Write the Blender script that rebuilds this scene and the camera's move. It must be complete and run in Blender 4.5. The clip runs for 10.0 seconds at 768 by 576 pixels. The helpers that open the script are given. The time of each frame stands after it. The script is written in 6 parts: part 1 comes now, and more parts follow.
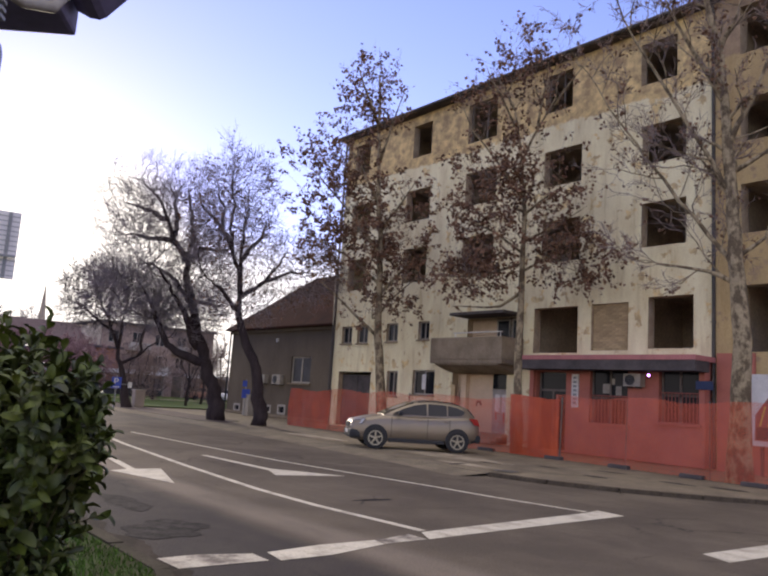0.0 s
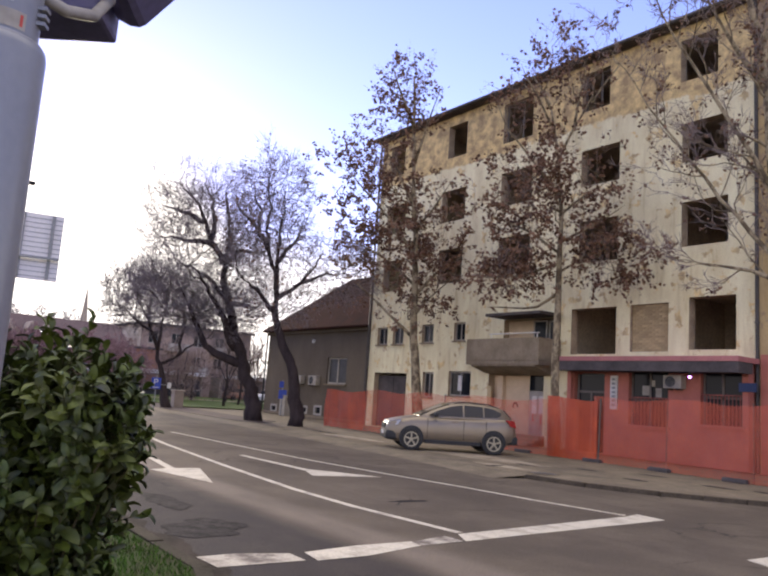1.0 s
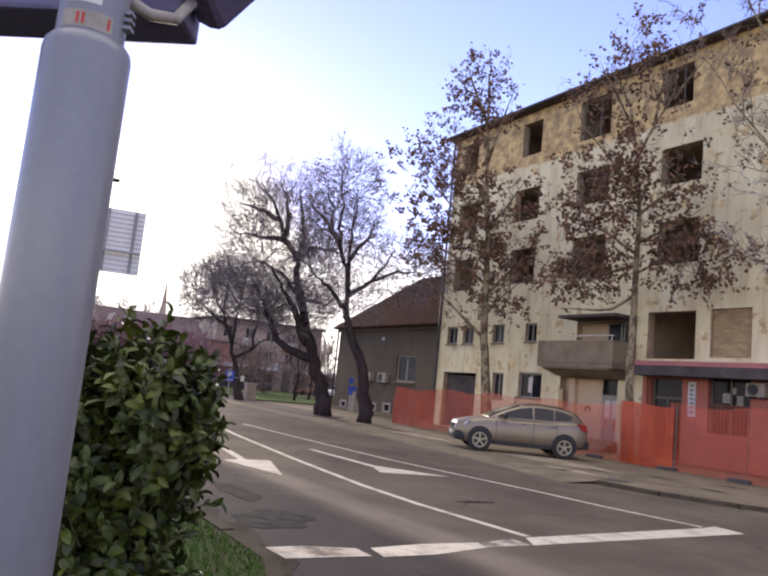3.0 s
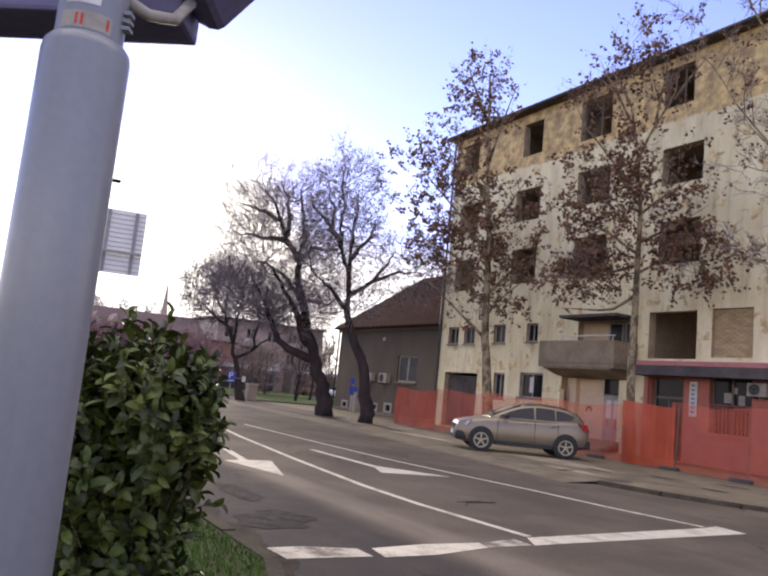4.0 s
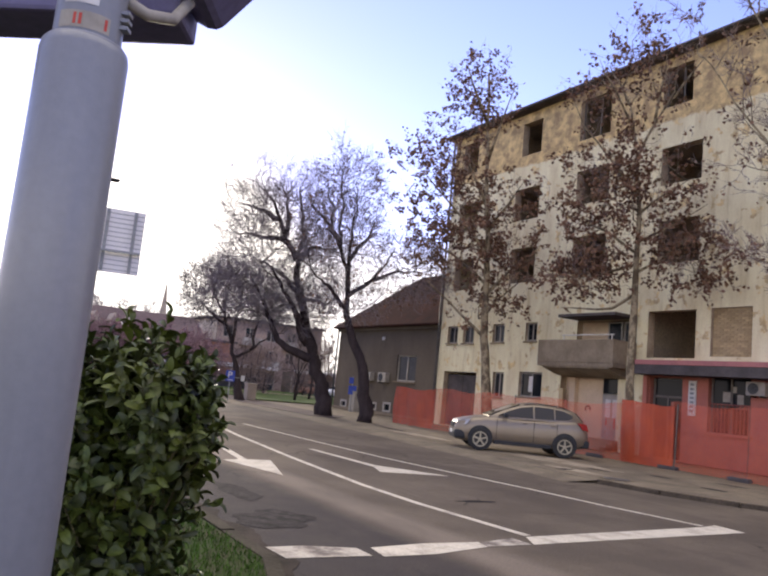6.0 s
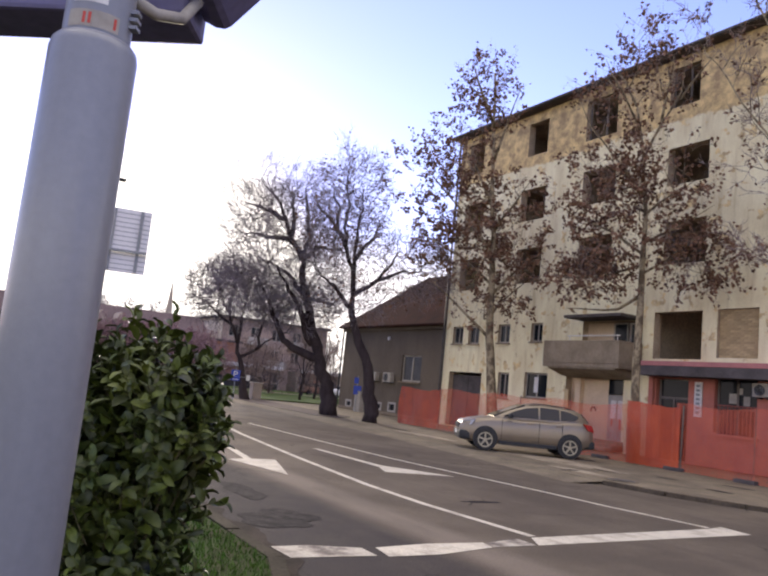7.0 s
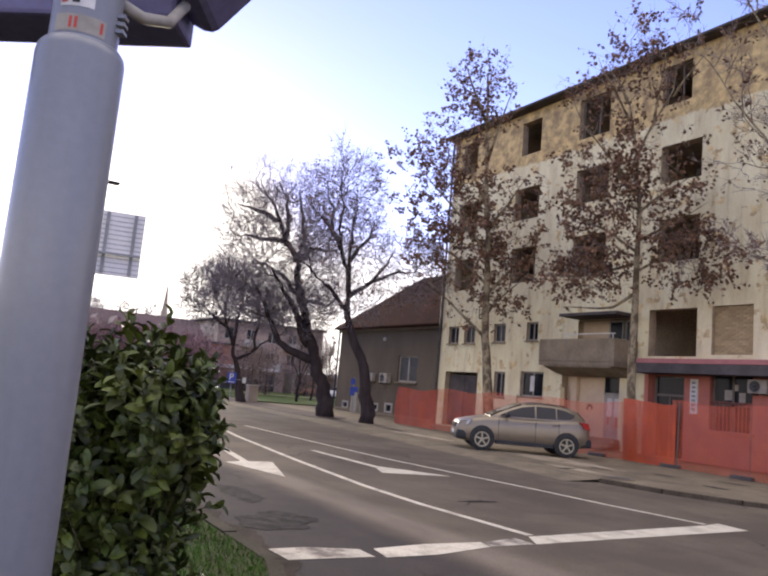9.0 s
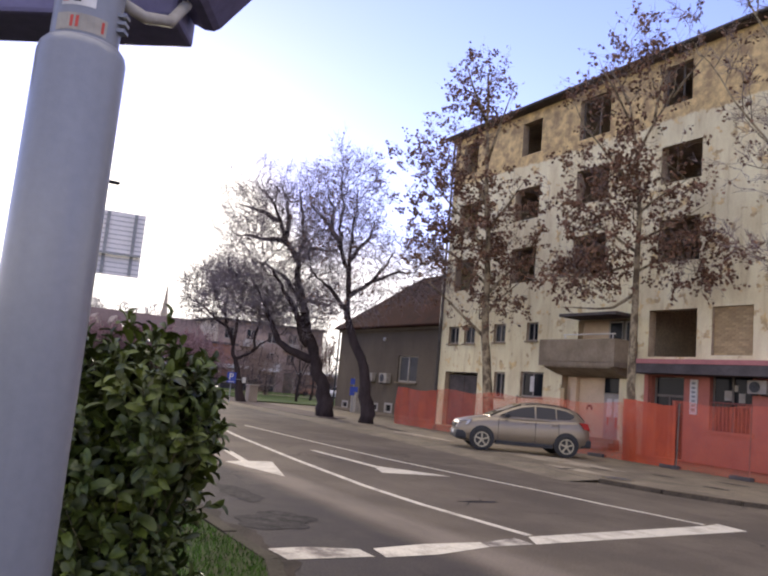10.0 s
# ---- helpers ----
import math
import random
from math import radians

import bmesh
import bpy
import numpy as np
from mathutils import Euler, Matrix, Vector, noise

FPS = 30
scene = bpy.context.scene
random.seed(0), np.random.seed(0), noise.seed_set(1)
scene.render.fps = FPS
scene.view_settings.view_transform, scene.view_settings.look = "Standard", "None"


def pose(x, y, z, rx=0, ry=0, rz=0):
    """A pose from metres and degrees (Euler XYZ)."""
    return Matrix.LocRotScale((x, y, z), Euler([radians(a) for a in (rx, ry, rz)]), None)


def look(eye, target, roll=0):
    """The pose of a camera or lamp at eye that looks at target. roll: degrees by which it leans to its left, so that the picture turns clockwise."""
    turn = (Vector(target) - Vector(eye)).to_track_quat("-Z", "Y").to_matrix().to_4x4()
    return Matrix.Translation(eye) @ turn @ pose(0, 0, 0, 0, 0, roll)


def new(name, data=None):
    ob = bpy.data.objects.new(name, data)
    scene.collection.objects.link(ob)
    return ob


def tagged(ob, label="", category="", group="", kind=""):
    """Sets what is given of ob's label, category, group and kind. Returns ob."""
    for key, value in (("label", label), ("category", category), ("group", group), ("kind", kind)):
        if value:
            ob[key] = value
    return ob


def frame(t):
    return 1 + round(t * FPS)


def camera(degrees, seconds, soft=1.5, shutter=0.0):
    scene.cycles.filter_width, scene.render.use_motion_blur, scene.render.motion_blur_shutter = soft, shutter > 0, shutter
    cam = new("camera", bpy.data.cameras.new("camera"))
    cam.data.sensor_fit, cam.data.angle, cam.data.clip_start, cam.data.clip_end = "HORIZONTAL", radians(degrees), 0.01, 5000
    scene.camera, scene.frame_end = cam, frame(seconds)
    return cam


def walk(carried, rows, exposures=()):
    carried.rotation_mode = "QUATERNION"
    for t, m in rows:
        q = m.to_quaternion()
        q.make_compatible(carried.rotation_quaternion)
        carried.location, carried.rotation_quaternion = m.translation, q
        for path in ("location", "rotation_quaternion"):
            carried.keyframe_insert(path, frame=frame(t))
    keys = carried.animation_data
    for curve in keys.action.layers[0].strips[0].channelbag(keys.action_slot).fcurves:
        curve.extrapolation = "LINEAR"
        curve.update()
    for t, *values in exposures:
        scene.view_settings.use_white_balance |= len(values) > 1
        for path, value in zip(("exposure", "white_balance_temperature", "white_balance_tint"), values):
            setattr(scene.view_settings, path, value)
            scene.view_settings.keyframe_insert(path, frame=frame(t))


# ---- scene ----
cam = camera(55.0, 10.0, soft=2.3)
PATH = [
    (0, (31.135, -22.228, 1.514), (29.5998, -20.9811, 1.8114), 3.8),
    (0.5, (31.136, -22.229, 1.515), (29.5757, -21.0144, 1.8155), 4.2),
    (1, (31.135, -22.229, 1.515), (29.5408, -21.0577, 1.8088), 4.0),
    (1.5, (31.133, -22.240, 1.510), (29.5018, -21.1178, 1.7930), 5.7),
    (2, (31.136, -22.226, 1.512), (29.4492, -21.1877, 1.7890), 5.4),
    (2.5, (31.137, -22.229, 1.515), (29.436, -21.213, 1.788), 5.8),
    (4, (31.139, -22.226, 1.515), (29.435, -21.214, 1.789), 5.7),
    (4.5, (31.14, -22.225, 1.517), (29.441, -21.206, 1.791), 5.5),
    (5, (31.141, -22.222, 1.518), (29.449, -21.193, 1.795), 5.1),
    (5.5, (31.14, -22.224, 1.517), (29.444, -21.2, 1.791), 5.4),
    (7, (31.137, -22.228, 1.515), (29.427, -21.226, 1.786), 5.9),
    (7.5, (31.136, -22.23, 1.514), (29.427, -21.227, 1.784), 6.0),
    (8, (31.138, -22.227, 1.515), (29.43, -21.223, 1.786), 5.8),
    (8.5, (31.141, -22.223, 1.516), (29.438, -21.211, 1.79), 5.4),
    (9, (31.141, -22.222, 1.517), (29.438, -21.21, 1.791), 5.2),
    (9.5, (31.141, -22.221, 1.516), (29.437, -21.211, 1.791), 5.2),
    (10, (31.141, -22.223, 1.516), (29.438, -21.211, 1.79), 5.3),
]
walk(cam, [(t, look(eye, target, roll)) for t, eye, target, roll in PATH], exposures=((0.0, 0.49), (0.5, 0.79), (1.5, 0.82), (10.0, 0.82)))

# ---------- light ----------
world = bpy.data.worlds.new("sky")
scene.world = world
world.use_nodes = True
wn, wl = world.node_tree.nodes, world.node_tree.links
wn.clear()
SUN_EL, SUN_AZ = 14.0, 79.0   # degrees; azimuth to the left of +y
sky = wn.new("ShaderNodeTexSky")
sky.sky_type, sky.sun_disc = "NISHITA", False
sky.sun_elevation, sky.sun_rotation = radians(SUN_EL), radians(-SUN_AZ)
sky.altitude, sky.air_density, sky.dust_density, sky.ozone_density = 100, 1.0, 0.1, 3.0
coord = wn.new("ShaderNodeTexCoord")
stretch = wn.new("ShaderNodeMapping")
stretch.inputs["Scale"].default_value = (1.0, 1.0, 1.7)
stretch.inputs["Location"].default_value = (0.35, 0.2, 0.0)
cloud = wn.new("ShaderNodeTexNoise")
cloud.inputs["Scale"].default_value, cloud.inputs["Detail"].default_value, cloud.inputs["Roughness"].default_value = 1.3, 4.0, 0.45
height = wn.new("ShaderNodeSeparateXYZ")
veil = wn.new("ShaderNodeValToRGB")   # cloud low over the horizon, clearer above it; unseen cloud overhead added for fill light
veil.color_ramp.interpolation = "EASE"
for place, grey in ((0.12, 0.62), (0.34, 0.18), (0.88, 0.68)):
    stop = veil.color_ramp.elements.new(place)
    stop.color = (grey, grey, grey, 1)
veil.color_ramp.elements.remove(veil.color_ramp.elements[-1])
veil.color_ramp.elements.remove(veil.color_ramp.elements[0])
low = wn.new("ShaderNodeMath")
low.operation = "SUBTRACT"
low.inputs[1].default_value = 0.5
total = wn.new("ShaderNodeMath")
total.operation = "ADD"
band = wn.new("ShaderNodeValToRGB")
band.color_ramp.elements[0].position, band.color_ramp.elements[1].position = 0.48, 0.68
white = wn.new("ShaderNodeRGB")
white.outputs[0].default_value = (11.2, 10.3, 9.6, 1)
tone = wn.new("ShaderNodeMix")
tone.data_type, tone.blend_type = "RGBA", "MULTIPLY"
tone.inputs[0].default_value, tone.inputs[7].default_value = 1.0, (1.86, 1.30, 1.66, 1)
mixed = wn.new("ShaderNodeMix")
mixed.data_type = "RGBA"
ground_glow = wn.new("ShaderNodeBackground")
ground_glow.inputs["Strength"].default_value = 0.135
out = wn.new("ShaderNodeOutputWorld")
wl.new(coord.outputs["Generated"], stretch.inputs["Vector"])
wl.new(coord.outputs["Generated"], height.inputs[0])
wl.new(stretch.outputs[0], cloud.inputs["Vector"])
wl.new(height.outputs[2], veil.inputs[0])
wl.new(veil.outputs[0], low.inputs[0])
wl.new(cloud.outputs[0], total.inputs[0])
wl.new(low.outputs[0], total.inputs[1])
# the cloud is thickest and brightest before the sun
toward = wn.new("ShaderNodeVectorMath")
toward.operation = "DOT_PRODUCT"
toward.inputs[1].default_value = (-math.sin(radians(SUN_AZ)) * math.cos(radians(SUN_EL)), math.cos(radians(SUN_AZ)) * math.cos(radians(SUN_EL)), math.sin(radians(SUN_EL)))
bank = wn.new("ShaderNodeMapRange")
bank.interpolation_type = "SMOOTHSTEP"
bank.inputs[1].default_value, bank.inputs[2].default_value, bank.inputs[3].default_value, bank.inputs[4].default_value = 0.966, 0.994, 0.0, 0.38
heap = wn.new("ShaderNodeMath")
heap.operation = "ADD"
wl.new(coord.outputs["Generated"], toward.inputs[0])
wl.new(toward.outputs["Value"], bank.inputs[0])
wl.new(total.outputs[0], heap.inputs[0])
wl.new(bank.outputs[0], heap.inputs[1])
wl.new(heap.outputs[0], band.inputs[0])
wl.new(sky.outputs[0], tone.inputs[6])
wl.new(tone.outputs[2], mixed.inputs[6])
wl.new(white.outputs[0], mixed.inputs[7])
wl.new(band.outputs[0], mixed.inputs[0])
wl.new(mixed.outputs[2], ground_glow.inputs["Color"])
wl.new(ground_glow.outputs[0], out.inputs["Surface"])

sun = new("sun", bpy.data.lights.new("sun", "SUN"))
sun.data.energy, sun.data.angle, sun.data.color = 2.0, radians(12), (1.0, 0.87, 0.70)
sun_way = Vector((-math.sin(radians(SUN_AZ)) * math.cos(radians(SUN_EL)), math.cos(radians(SUN_AZ)) * math.cos(radians(SUN_EL)), math.sin(radians(SUN_EL))))
sun.matrix_world = look(sun_way * 100, (0, 0, 0))


# ---------- materials ----------
def mat(name, a, b=None, scale=3.0, rough=0.85, bump=0.15, fine=40.0, metal=0.0, spec=0.3, island=0.0, random_tone=0.0, edges=(0.35, 0.65), stretchz=1.0, grit=1.0):
    """Two colours mixed by a coarse noise, a fine grain over them, and a bump."""
    m = bpy.data.materials.new(name)
    m.use_nodes = True
    n, l = m.node_tree.nodes, m.node_tree.links
    p = n["Principled BSDF"]
    p.inputs["Roughness"].default_value, p.inputs["Metallic"].default_value = rough, metal
    p.inputs["Specular IOR Level"].default_value = spec
    b = b or tuple(v * 0.8 for v in a)
    tc = n.new("ShaderNodeTexCoord")
    mp = n.new("ShaderNodeMapping")
    mp.inputs["Scale"].default_value = (1, 1, stretchz)
    l.new(tc.outputs["Object"], mp.inputs["Vector"])
    big = n.new("ShaderNodeTexNoise")
    big.inputs["Scale"].default_value, big.inputs["Detail"].default_value, big.inputs["Roughness"].default_value = scale, 6.0, 0.62
    small = n.new("ShaderNodeTexNoise")
    small.inputs["Scale"].default_value, small.inputs["Detail"].default_value = fine, 3.0
    ramp = n.new("ShaderNodeValToRGB")
    ramp.color_ramp.elements[0].position, ramp.color_ramp.elements[1].position = edges
    ramp.color_ramp.elements[0].color, ramp.color_ramp.elements[1].color = (*a, 1), (*b, 1)
    grain = n.new("ShaderNodeMapRange")
    grain.inputs[1].default_value, grain.inputs[2].default_value, grain.inputs[3].default_value, grain.inputs[4].default_value = 0.3, 0.7, 1 - 0.18 * grit, 1 + 0.16 * grit
    times = n.new("ShaderNodeMix")
    times.data_type, times.blend_type = "RGBA", "MULTIPLY"
    times.inputs[0].default_value = 1.0
    l.new(mp.outputs[0], big.inputs["Vector"])
    l.new(tc.outputs["Object"], small.inputs["Vector"])
    l.new(big.outputs[0], ramp.inputs[0])
    l.new(small.outputs[0], grain.inputs[0])
    l.new(ramp.outputs[0], times.inputs[6])
    l.new(grain.outputs[0], times.inputs[7])
    colour = times.outputs[2]
    if island or random_tone:
        if island:
            r = n.new("ShaderNodeNewGeometry").outputs["Random Per Island"]
        else:
            r = n.new("ShaderNodeObjectInfo").outputs["Random"]
        vary = n.new("ShaderNodeMapRange")
        k = island or random_tone
        vary.inputs[3].default_value, vary.inputs[4].default_value = 1 - k, 1 + k
        l.new(r, vary.inputs[0])
        again = n.new("ShaderNodeMix")
        again.data_type, again.blend_type = "RGBA", "MULTIPLY"
        again.inputs[0].default_value = 1.0
        l.new(colour, again.inputs[6])
        l.new(vary.outputs[0], again.inputs[7])
        colour = again.outputs[2]
    l.new(colour, p.inputs["Base Color"])
    if bump:
        bp = n.new("ShaderNodeBump")
        bp.inputs["Strength"].default_value, bp.inputs["Distance"].default_value = bump, 0.02
        l.new(small.outputs[0], bp.inputs["Height"])
        l.new(bp.outputs[0], p.inputs["Normal"])
    return m


def plaster_mat(name, white_a, white_b, bare_a, bare_b, line, bite):
    """Old plaster that has come off above a ragged line, with bare patches and streaks below it."""
    m = bpy.data.materials.new(name)
    m.use_nodes = True
    n, l = m.node_tree.nodes, m.node_tree.links
    p = n["Principled BSDF"]
    p.inputs["Roughness"].default_value, p.inputs["Specular IOR Level"].default_value = 0.92, 0.15
    tc = n.new("ShaderNodeTexCoord")

    def tex(scale, detail, sz=1.0):
        mp = n.new("ShaderNodeMapping")
        mp.inputs["Scale"].default_value = (1, 1, sz)
        t = n.new("ShaderNodeTexNoise")
        t.inputs["Scale"].default_value, t.inputs["Detail"].default_value, t.inputs["Roughness"].default_value = scale, detail, 0.65
        l.new(tc.outputs["Object"], mp.inputs["Vector"])
        l.new(mp.outputs[0], t.inputs["Vector"])
        return t.outputs[0]

    def ramp(src, p0, p1, c0, c1):
        r = n.new("ShaderNodeValToRGB")
        r.color_ramp.elements[0].position, r.color_ramp.elements[1].position = p0, p1
        r.color_ramp.elements[0].color, r.color_ramp.elements[1].color = (*c0, 1), (*c1, 1)
        l.new(src, r.inputs[0])
        return r.outputs[0]

    def mixc(f, a, b, mode="MIX"):
        x = n.new("ShaderNodeMix")
        x.data_type, x.blend_type = "RGBA", mode
        if isinstance(f, float):
            x.inputs[0].default_value = f
        else:
            l.new(f, x.inputs[0])
        l.new(a, x.inputs[6])
        l.new(b, x.inputs[7])
        return x.outputs[2]

    whitec = ramp(tex(1.1, 6, 0.35), 0.35, 0.7, white_a, white_b)
    barec = ramp(tex(2.2, 7), 0.40, 0.60, bare_a, bare_b)
    sep = n.new("ShaderNodeSeparateXYZ")
    l.new(tc.outputs["Object"], sep.inputs[0])
    rag = n.new("ShaderNodeMath")
    rag.operation = "MULTIPLY_ADD"
    rag.inputs[1].default_value = bite
    l.new(tex(0.9, 7), rag.inputs[0])
    l.new(sep.outputs[2], rag.inputs[2])
    edge = n.new("ShaderNodeMapRange")
    edge.inputs[1].default_value, edge.inputs[2].default_value = line + bite * 0.5 - 0.05, line + bite * 0.5 + 0.05
    l.new(rag.outputs[0], edge.inputs[0])
    holes = ramp(tex(1.7, 7), 0.565, 0.60, (0, 0, 0), (0.85, 0.85, 0.85))
    spots = ramp(tex(5.5, 5), 0.66, 0.69, (0, 0, 0), (0.8, 0.8, 0.8))
    streaks = ramp(tex(3.0, 5, 0.12), 0.52, 0.72, (1, 1, 1), (0.76, 0.72, 0.66))
    colour = mixc(holes, whitec, barec)
    colour = mixc(spots, colour, barec)
    colour = mixc(1.0, colour, streaks, "MULTIPLY")
    colour = mixc(edge.outputs[0], colour, barec)
    grain = ramp(tex(30, 3), 0.25, 0.75, (0.8, 0.8, 0.8), (1.1, 1.1, 1.1))
    l.new(mixc(1.0, colour, grain, "MULTIPLY"), p.inputs["Base Color"])
    bp = n.new("ShaderNodeBump")
    bp.inputs["Strength"].default_value, bp.inputs["Distance"].default_value = 0.5, 0.03
    l.new(tex(9, 6), bp.inputs["Height"])
    l.new(bp.outputs[0], p.inputs["Normal"])
    return m


def road_mat(name):
    """Worn asphalt: two greys, fine stone, hairline cracks, a dusty wheel track and broken ground by the verge."""
    m = bpy.data.materials.new(name)
    m.use_nodes = True
    n, l = m.node_tree.nodes, m.node_tree.links
    p = n["Principled BSDF"]
    p.inputs["Roughness"].default_value, p.inputs["Specular IOR Level"].default_value = 0.93, 0.08
    tc = n.new("ShaderNodeTexCoord")
    sep = n.new("ShaderNodeSeparateXYZ")
    l.new(tc.outputs["Object"], sep.inputs[0])

    def tex(scale, detail, sx=1.0):
        mp = n.new("ShaderNodeMapping")
        mp.inputs["Scale"].default_value = (sx, 1, 1)
        t = n.new("ShaderNodeTexNoise")
        t.inputs["Scale"].default_value, t.inputs["Detail"].default_value, t.inputs["Roughness"].default_value = scale, detail, 0.65
        l.new(tc.outputs["Object"], mp.inputs["Vector"])
        l.new(mp.outputs[0], t.inputs["Vector"])
        return t.outputs[0]

    def span(src, a, b, c, d):
        r = n.new("ShaderNodeMapRange")
        r.interpolation_type = "SMOOTHSTEP"
        for i, v in enumerate((a, b, c, d)):
            r.inputs[i + 1].default_value = v
        l.new(src, r.inputs[0])
        return r.outputs[0]

    def calc(kind, a, b):
        q = n.new("ShaderNodeMath")
        q.operation = kind
        for i, v in enumerate((a, b)):
            if isinstance(v, float):
                q.inputs[i].default_value = v
            else:
                l.new(v, q.inputs[i])
        return q.outputs[0]

    def mixc(f, a, b):
        x = n.new("ShaderNodeMix")
        x.data_type = "RGBA"
        l.new(f, x.inputs[0])
        for i, v in ((6, a), (7, b)):
            if isinstance(v, tuple):
                x.inputs[i].default_value = (*v, 1)
            else:
                l.new(v, x.inputs[i])
        return x.outputs[2]

    colour = mixc(span(tex(0.42, 6), 0.34, 0.66, 0.0, 1.0), (0.088, 0.071, 0.055), (0.132, 0.106, 0.079))
    # long streaks that the wheels leave along the street
    colour = mixc(span(tex(1.3, 4, 0.12), 0.5, 0.75, 0.0, 0.5), colour, (0.068, 0.055, 0.048))
    off = calc("ABSOLUTE", calc("ADD", sep.outputs[1], 17.23), 0.0)
    track = calc("MULTIPLY", span(off, 0.08, 0.50, 0.9, 0.0), span(tex(0.8, 5, 0.4), 0.25, 0.6, 0.35, 1.0))
    colour = mixc(track, colour, (0.185, 0.150, 0.118))
    lane = calc("MULTIPLY", span(sep.outputs[1], -17.45, -17.95, 0.0, 0.85), span(tex(0.7, 5), 0.2, 0.6, 0.6, 1.0))
    colour = mixc(lane, colour, (0.031, 0.027, 0.029))
    rot = calc("MULTIPLY", span(sep.outputs[1], -18.1, -19.0, 0.0, 1.0), span(tex(1.6, 7), 0.47, 0.6, 0.0, 0.8))
    colour = mixc(rot, colour, (0.046, 0.038, 0.035))
    warp = n.new("ShaderNodeVectorMath")
    warp.operation = "MULTIPLY_ADD"
    wob = n.new("ShaderNodeTexNoise")
    wob.inputs["Scale"].default_value, wob.inputs["Detail"].default_value = 1.8, 4
    l.new(tc.outputs["Object"], wob.inputs["Vector"])
    l.new(wob.outputs["Color"], warp.inputs[0])
    warp.inputs[1].default_value = (0.5, 0.5, 0.5)
    l.new(tc.outputs["Object"], warp.inputs[2])
    vor = n.new("ShaderNodeTexVoronoi")
    vor.feature = "DISTANCE_TO_EDGE"
    vor.inputs["Scale"].default_value = 0.75
    l.new(warp.outputs[0], vor.inputs["Vector"])
    crack = calc("MULTIPLY", span(vor.outputs["Distance"], 0.006, 0.018, 0.75, 0.0), span(tex(0.33, 3), 0.5, 0.62, 0.0, 1.0))
    colour = mixc(crack, colour, (0.03, 0.026, 0.024))
    grain = n.new("ShaderNodeMix")
    grain.data_type, grain.blend_type = "RGBA", "MULTIPLY"
    grain.inputs[0].default_value = 1.0
    l.new(colour, grain.inputs[6])
    l.new(span(tex(55, 3), 0.3, 0.7, 0.76, 1.22), grain.inputs[7])
    l.new(grain.outputs[2], p.inputs["Base Color"])
    bp = n.new("ShaderNodeBump")
    bp.inputs["Strength"].default_value, bp.inputs["Distance"].default_value = 0.45, 0.02
    l.new(calc("SUBTRACT", tex(60, 3), crack), bp.inputs["Height"])
    l.new(bp.outputs[0], p.inputs["Normal"])
    return m


def glass_mat(name, tint=(0.014, 0.016, 0.02), rough=0.06):
    m = bpy.data.materials.new(name)
    m.use_nodes = True
    p = m.node_tree.nodes["Principled BSDF"]
    p.inputs["Base Color"].default_value = (*tint, 1)
    p.inputs["Roughness"].default_value, p.inputs["Specular IOR Level"].default_value = rough, 0.10
    return m


def net_mat(name, colour, scale, cover):
    """Woven plastic mesh: strands with gaps."""
    m = bpy.data.materials.new(name)
    m.use_nodes = True
    n, l = m.node_tree.nodes, m.node_tree.links
    p = n["Principled BSDF"]
    p.inputs["Roughness"].default_value = 0.6
    tc = n.new("ShaderNodeTexCoord")
    big = n.new("ShaderNodeTexNoise")
    big.inputs["Scale"].default_value, big.inputs["Detail"].default_value = 1.6, 5
    l.new(tc.outputs["Object"], big.inputs["Vector"])
    r = n.new("ShaderNodeValToRGB")
    r.color_ramp.elements[0].position, r.color_ramp.elements[1].position = 0.3, 0.7
    r.color_ramp.elements[0].color, r.color_ramp.elements[1].color = (*colour, 1), (colour[0] * 0.7, colour[1] * 0.6, colour[2] * 0.8, 1)
    l.new(big.outputs[0], r.inputs[0])
    l.new(r.outputs[0], p.inputs["Base Color"])
    waves = []
    for axis in ("X", "Z"):
        w = n.new("ShaderNodeTexWave")
        w.bands_direction = axis
        w.inputs["Scale"].default_value, w.inputs["Distortion"].default_value = scale, 0.6
        l.new(tc.outputs["Object"], w.inputs["Vector"])
        waves.append(w.outputs["Fac"])
    top = n.new("ShaderNodeMath")
    top.operation = "MAXIMUM"
    l.new(waves[0], top.inputs[0])
    l.new(waves[1], top.inputs[1])
    cut = n.new("ShaderNodeMath")
    cut.operation = "GREATER_THAN"
    cut.inputs[1].default_value = 1 - cover
    l.new(top.outputs[0], cut.inputs[0])
    l.new(cut.outputs[0], p.inputs["Alpha"])
    return m


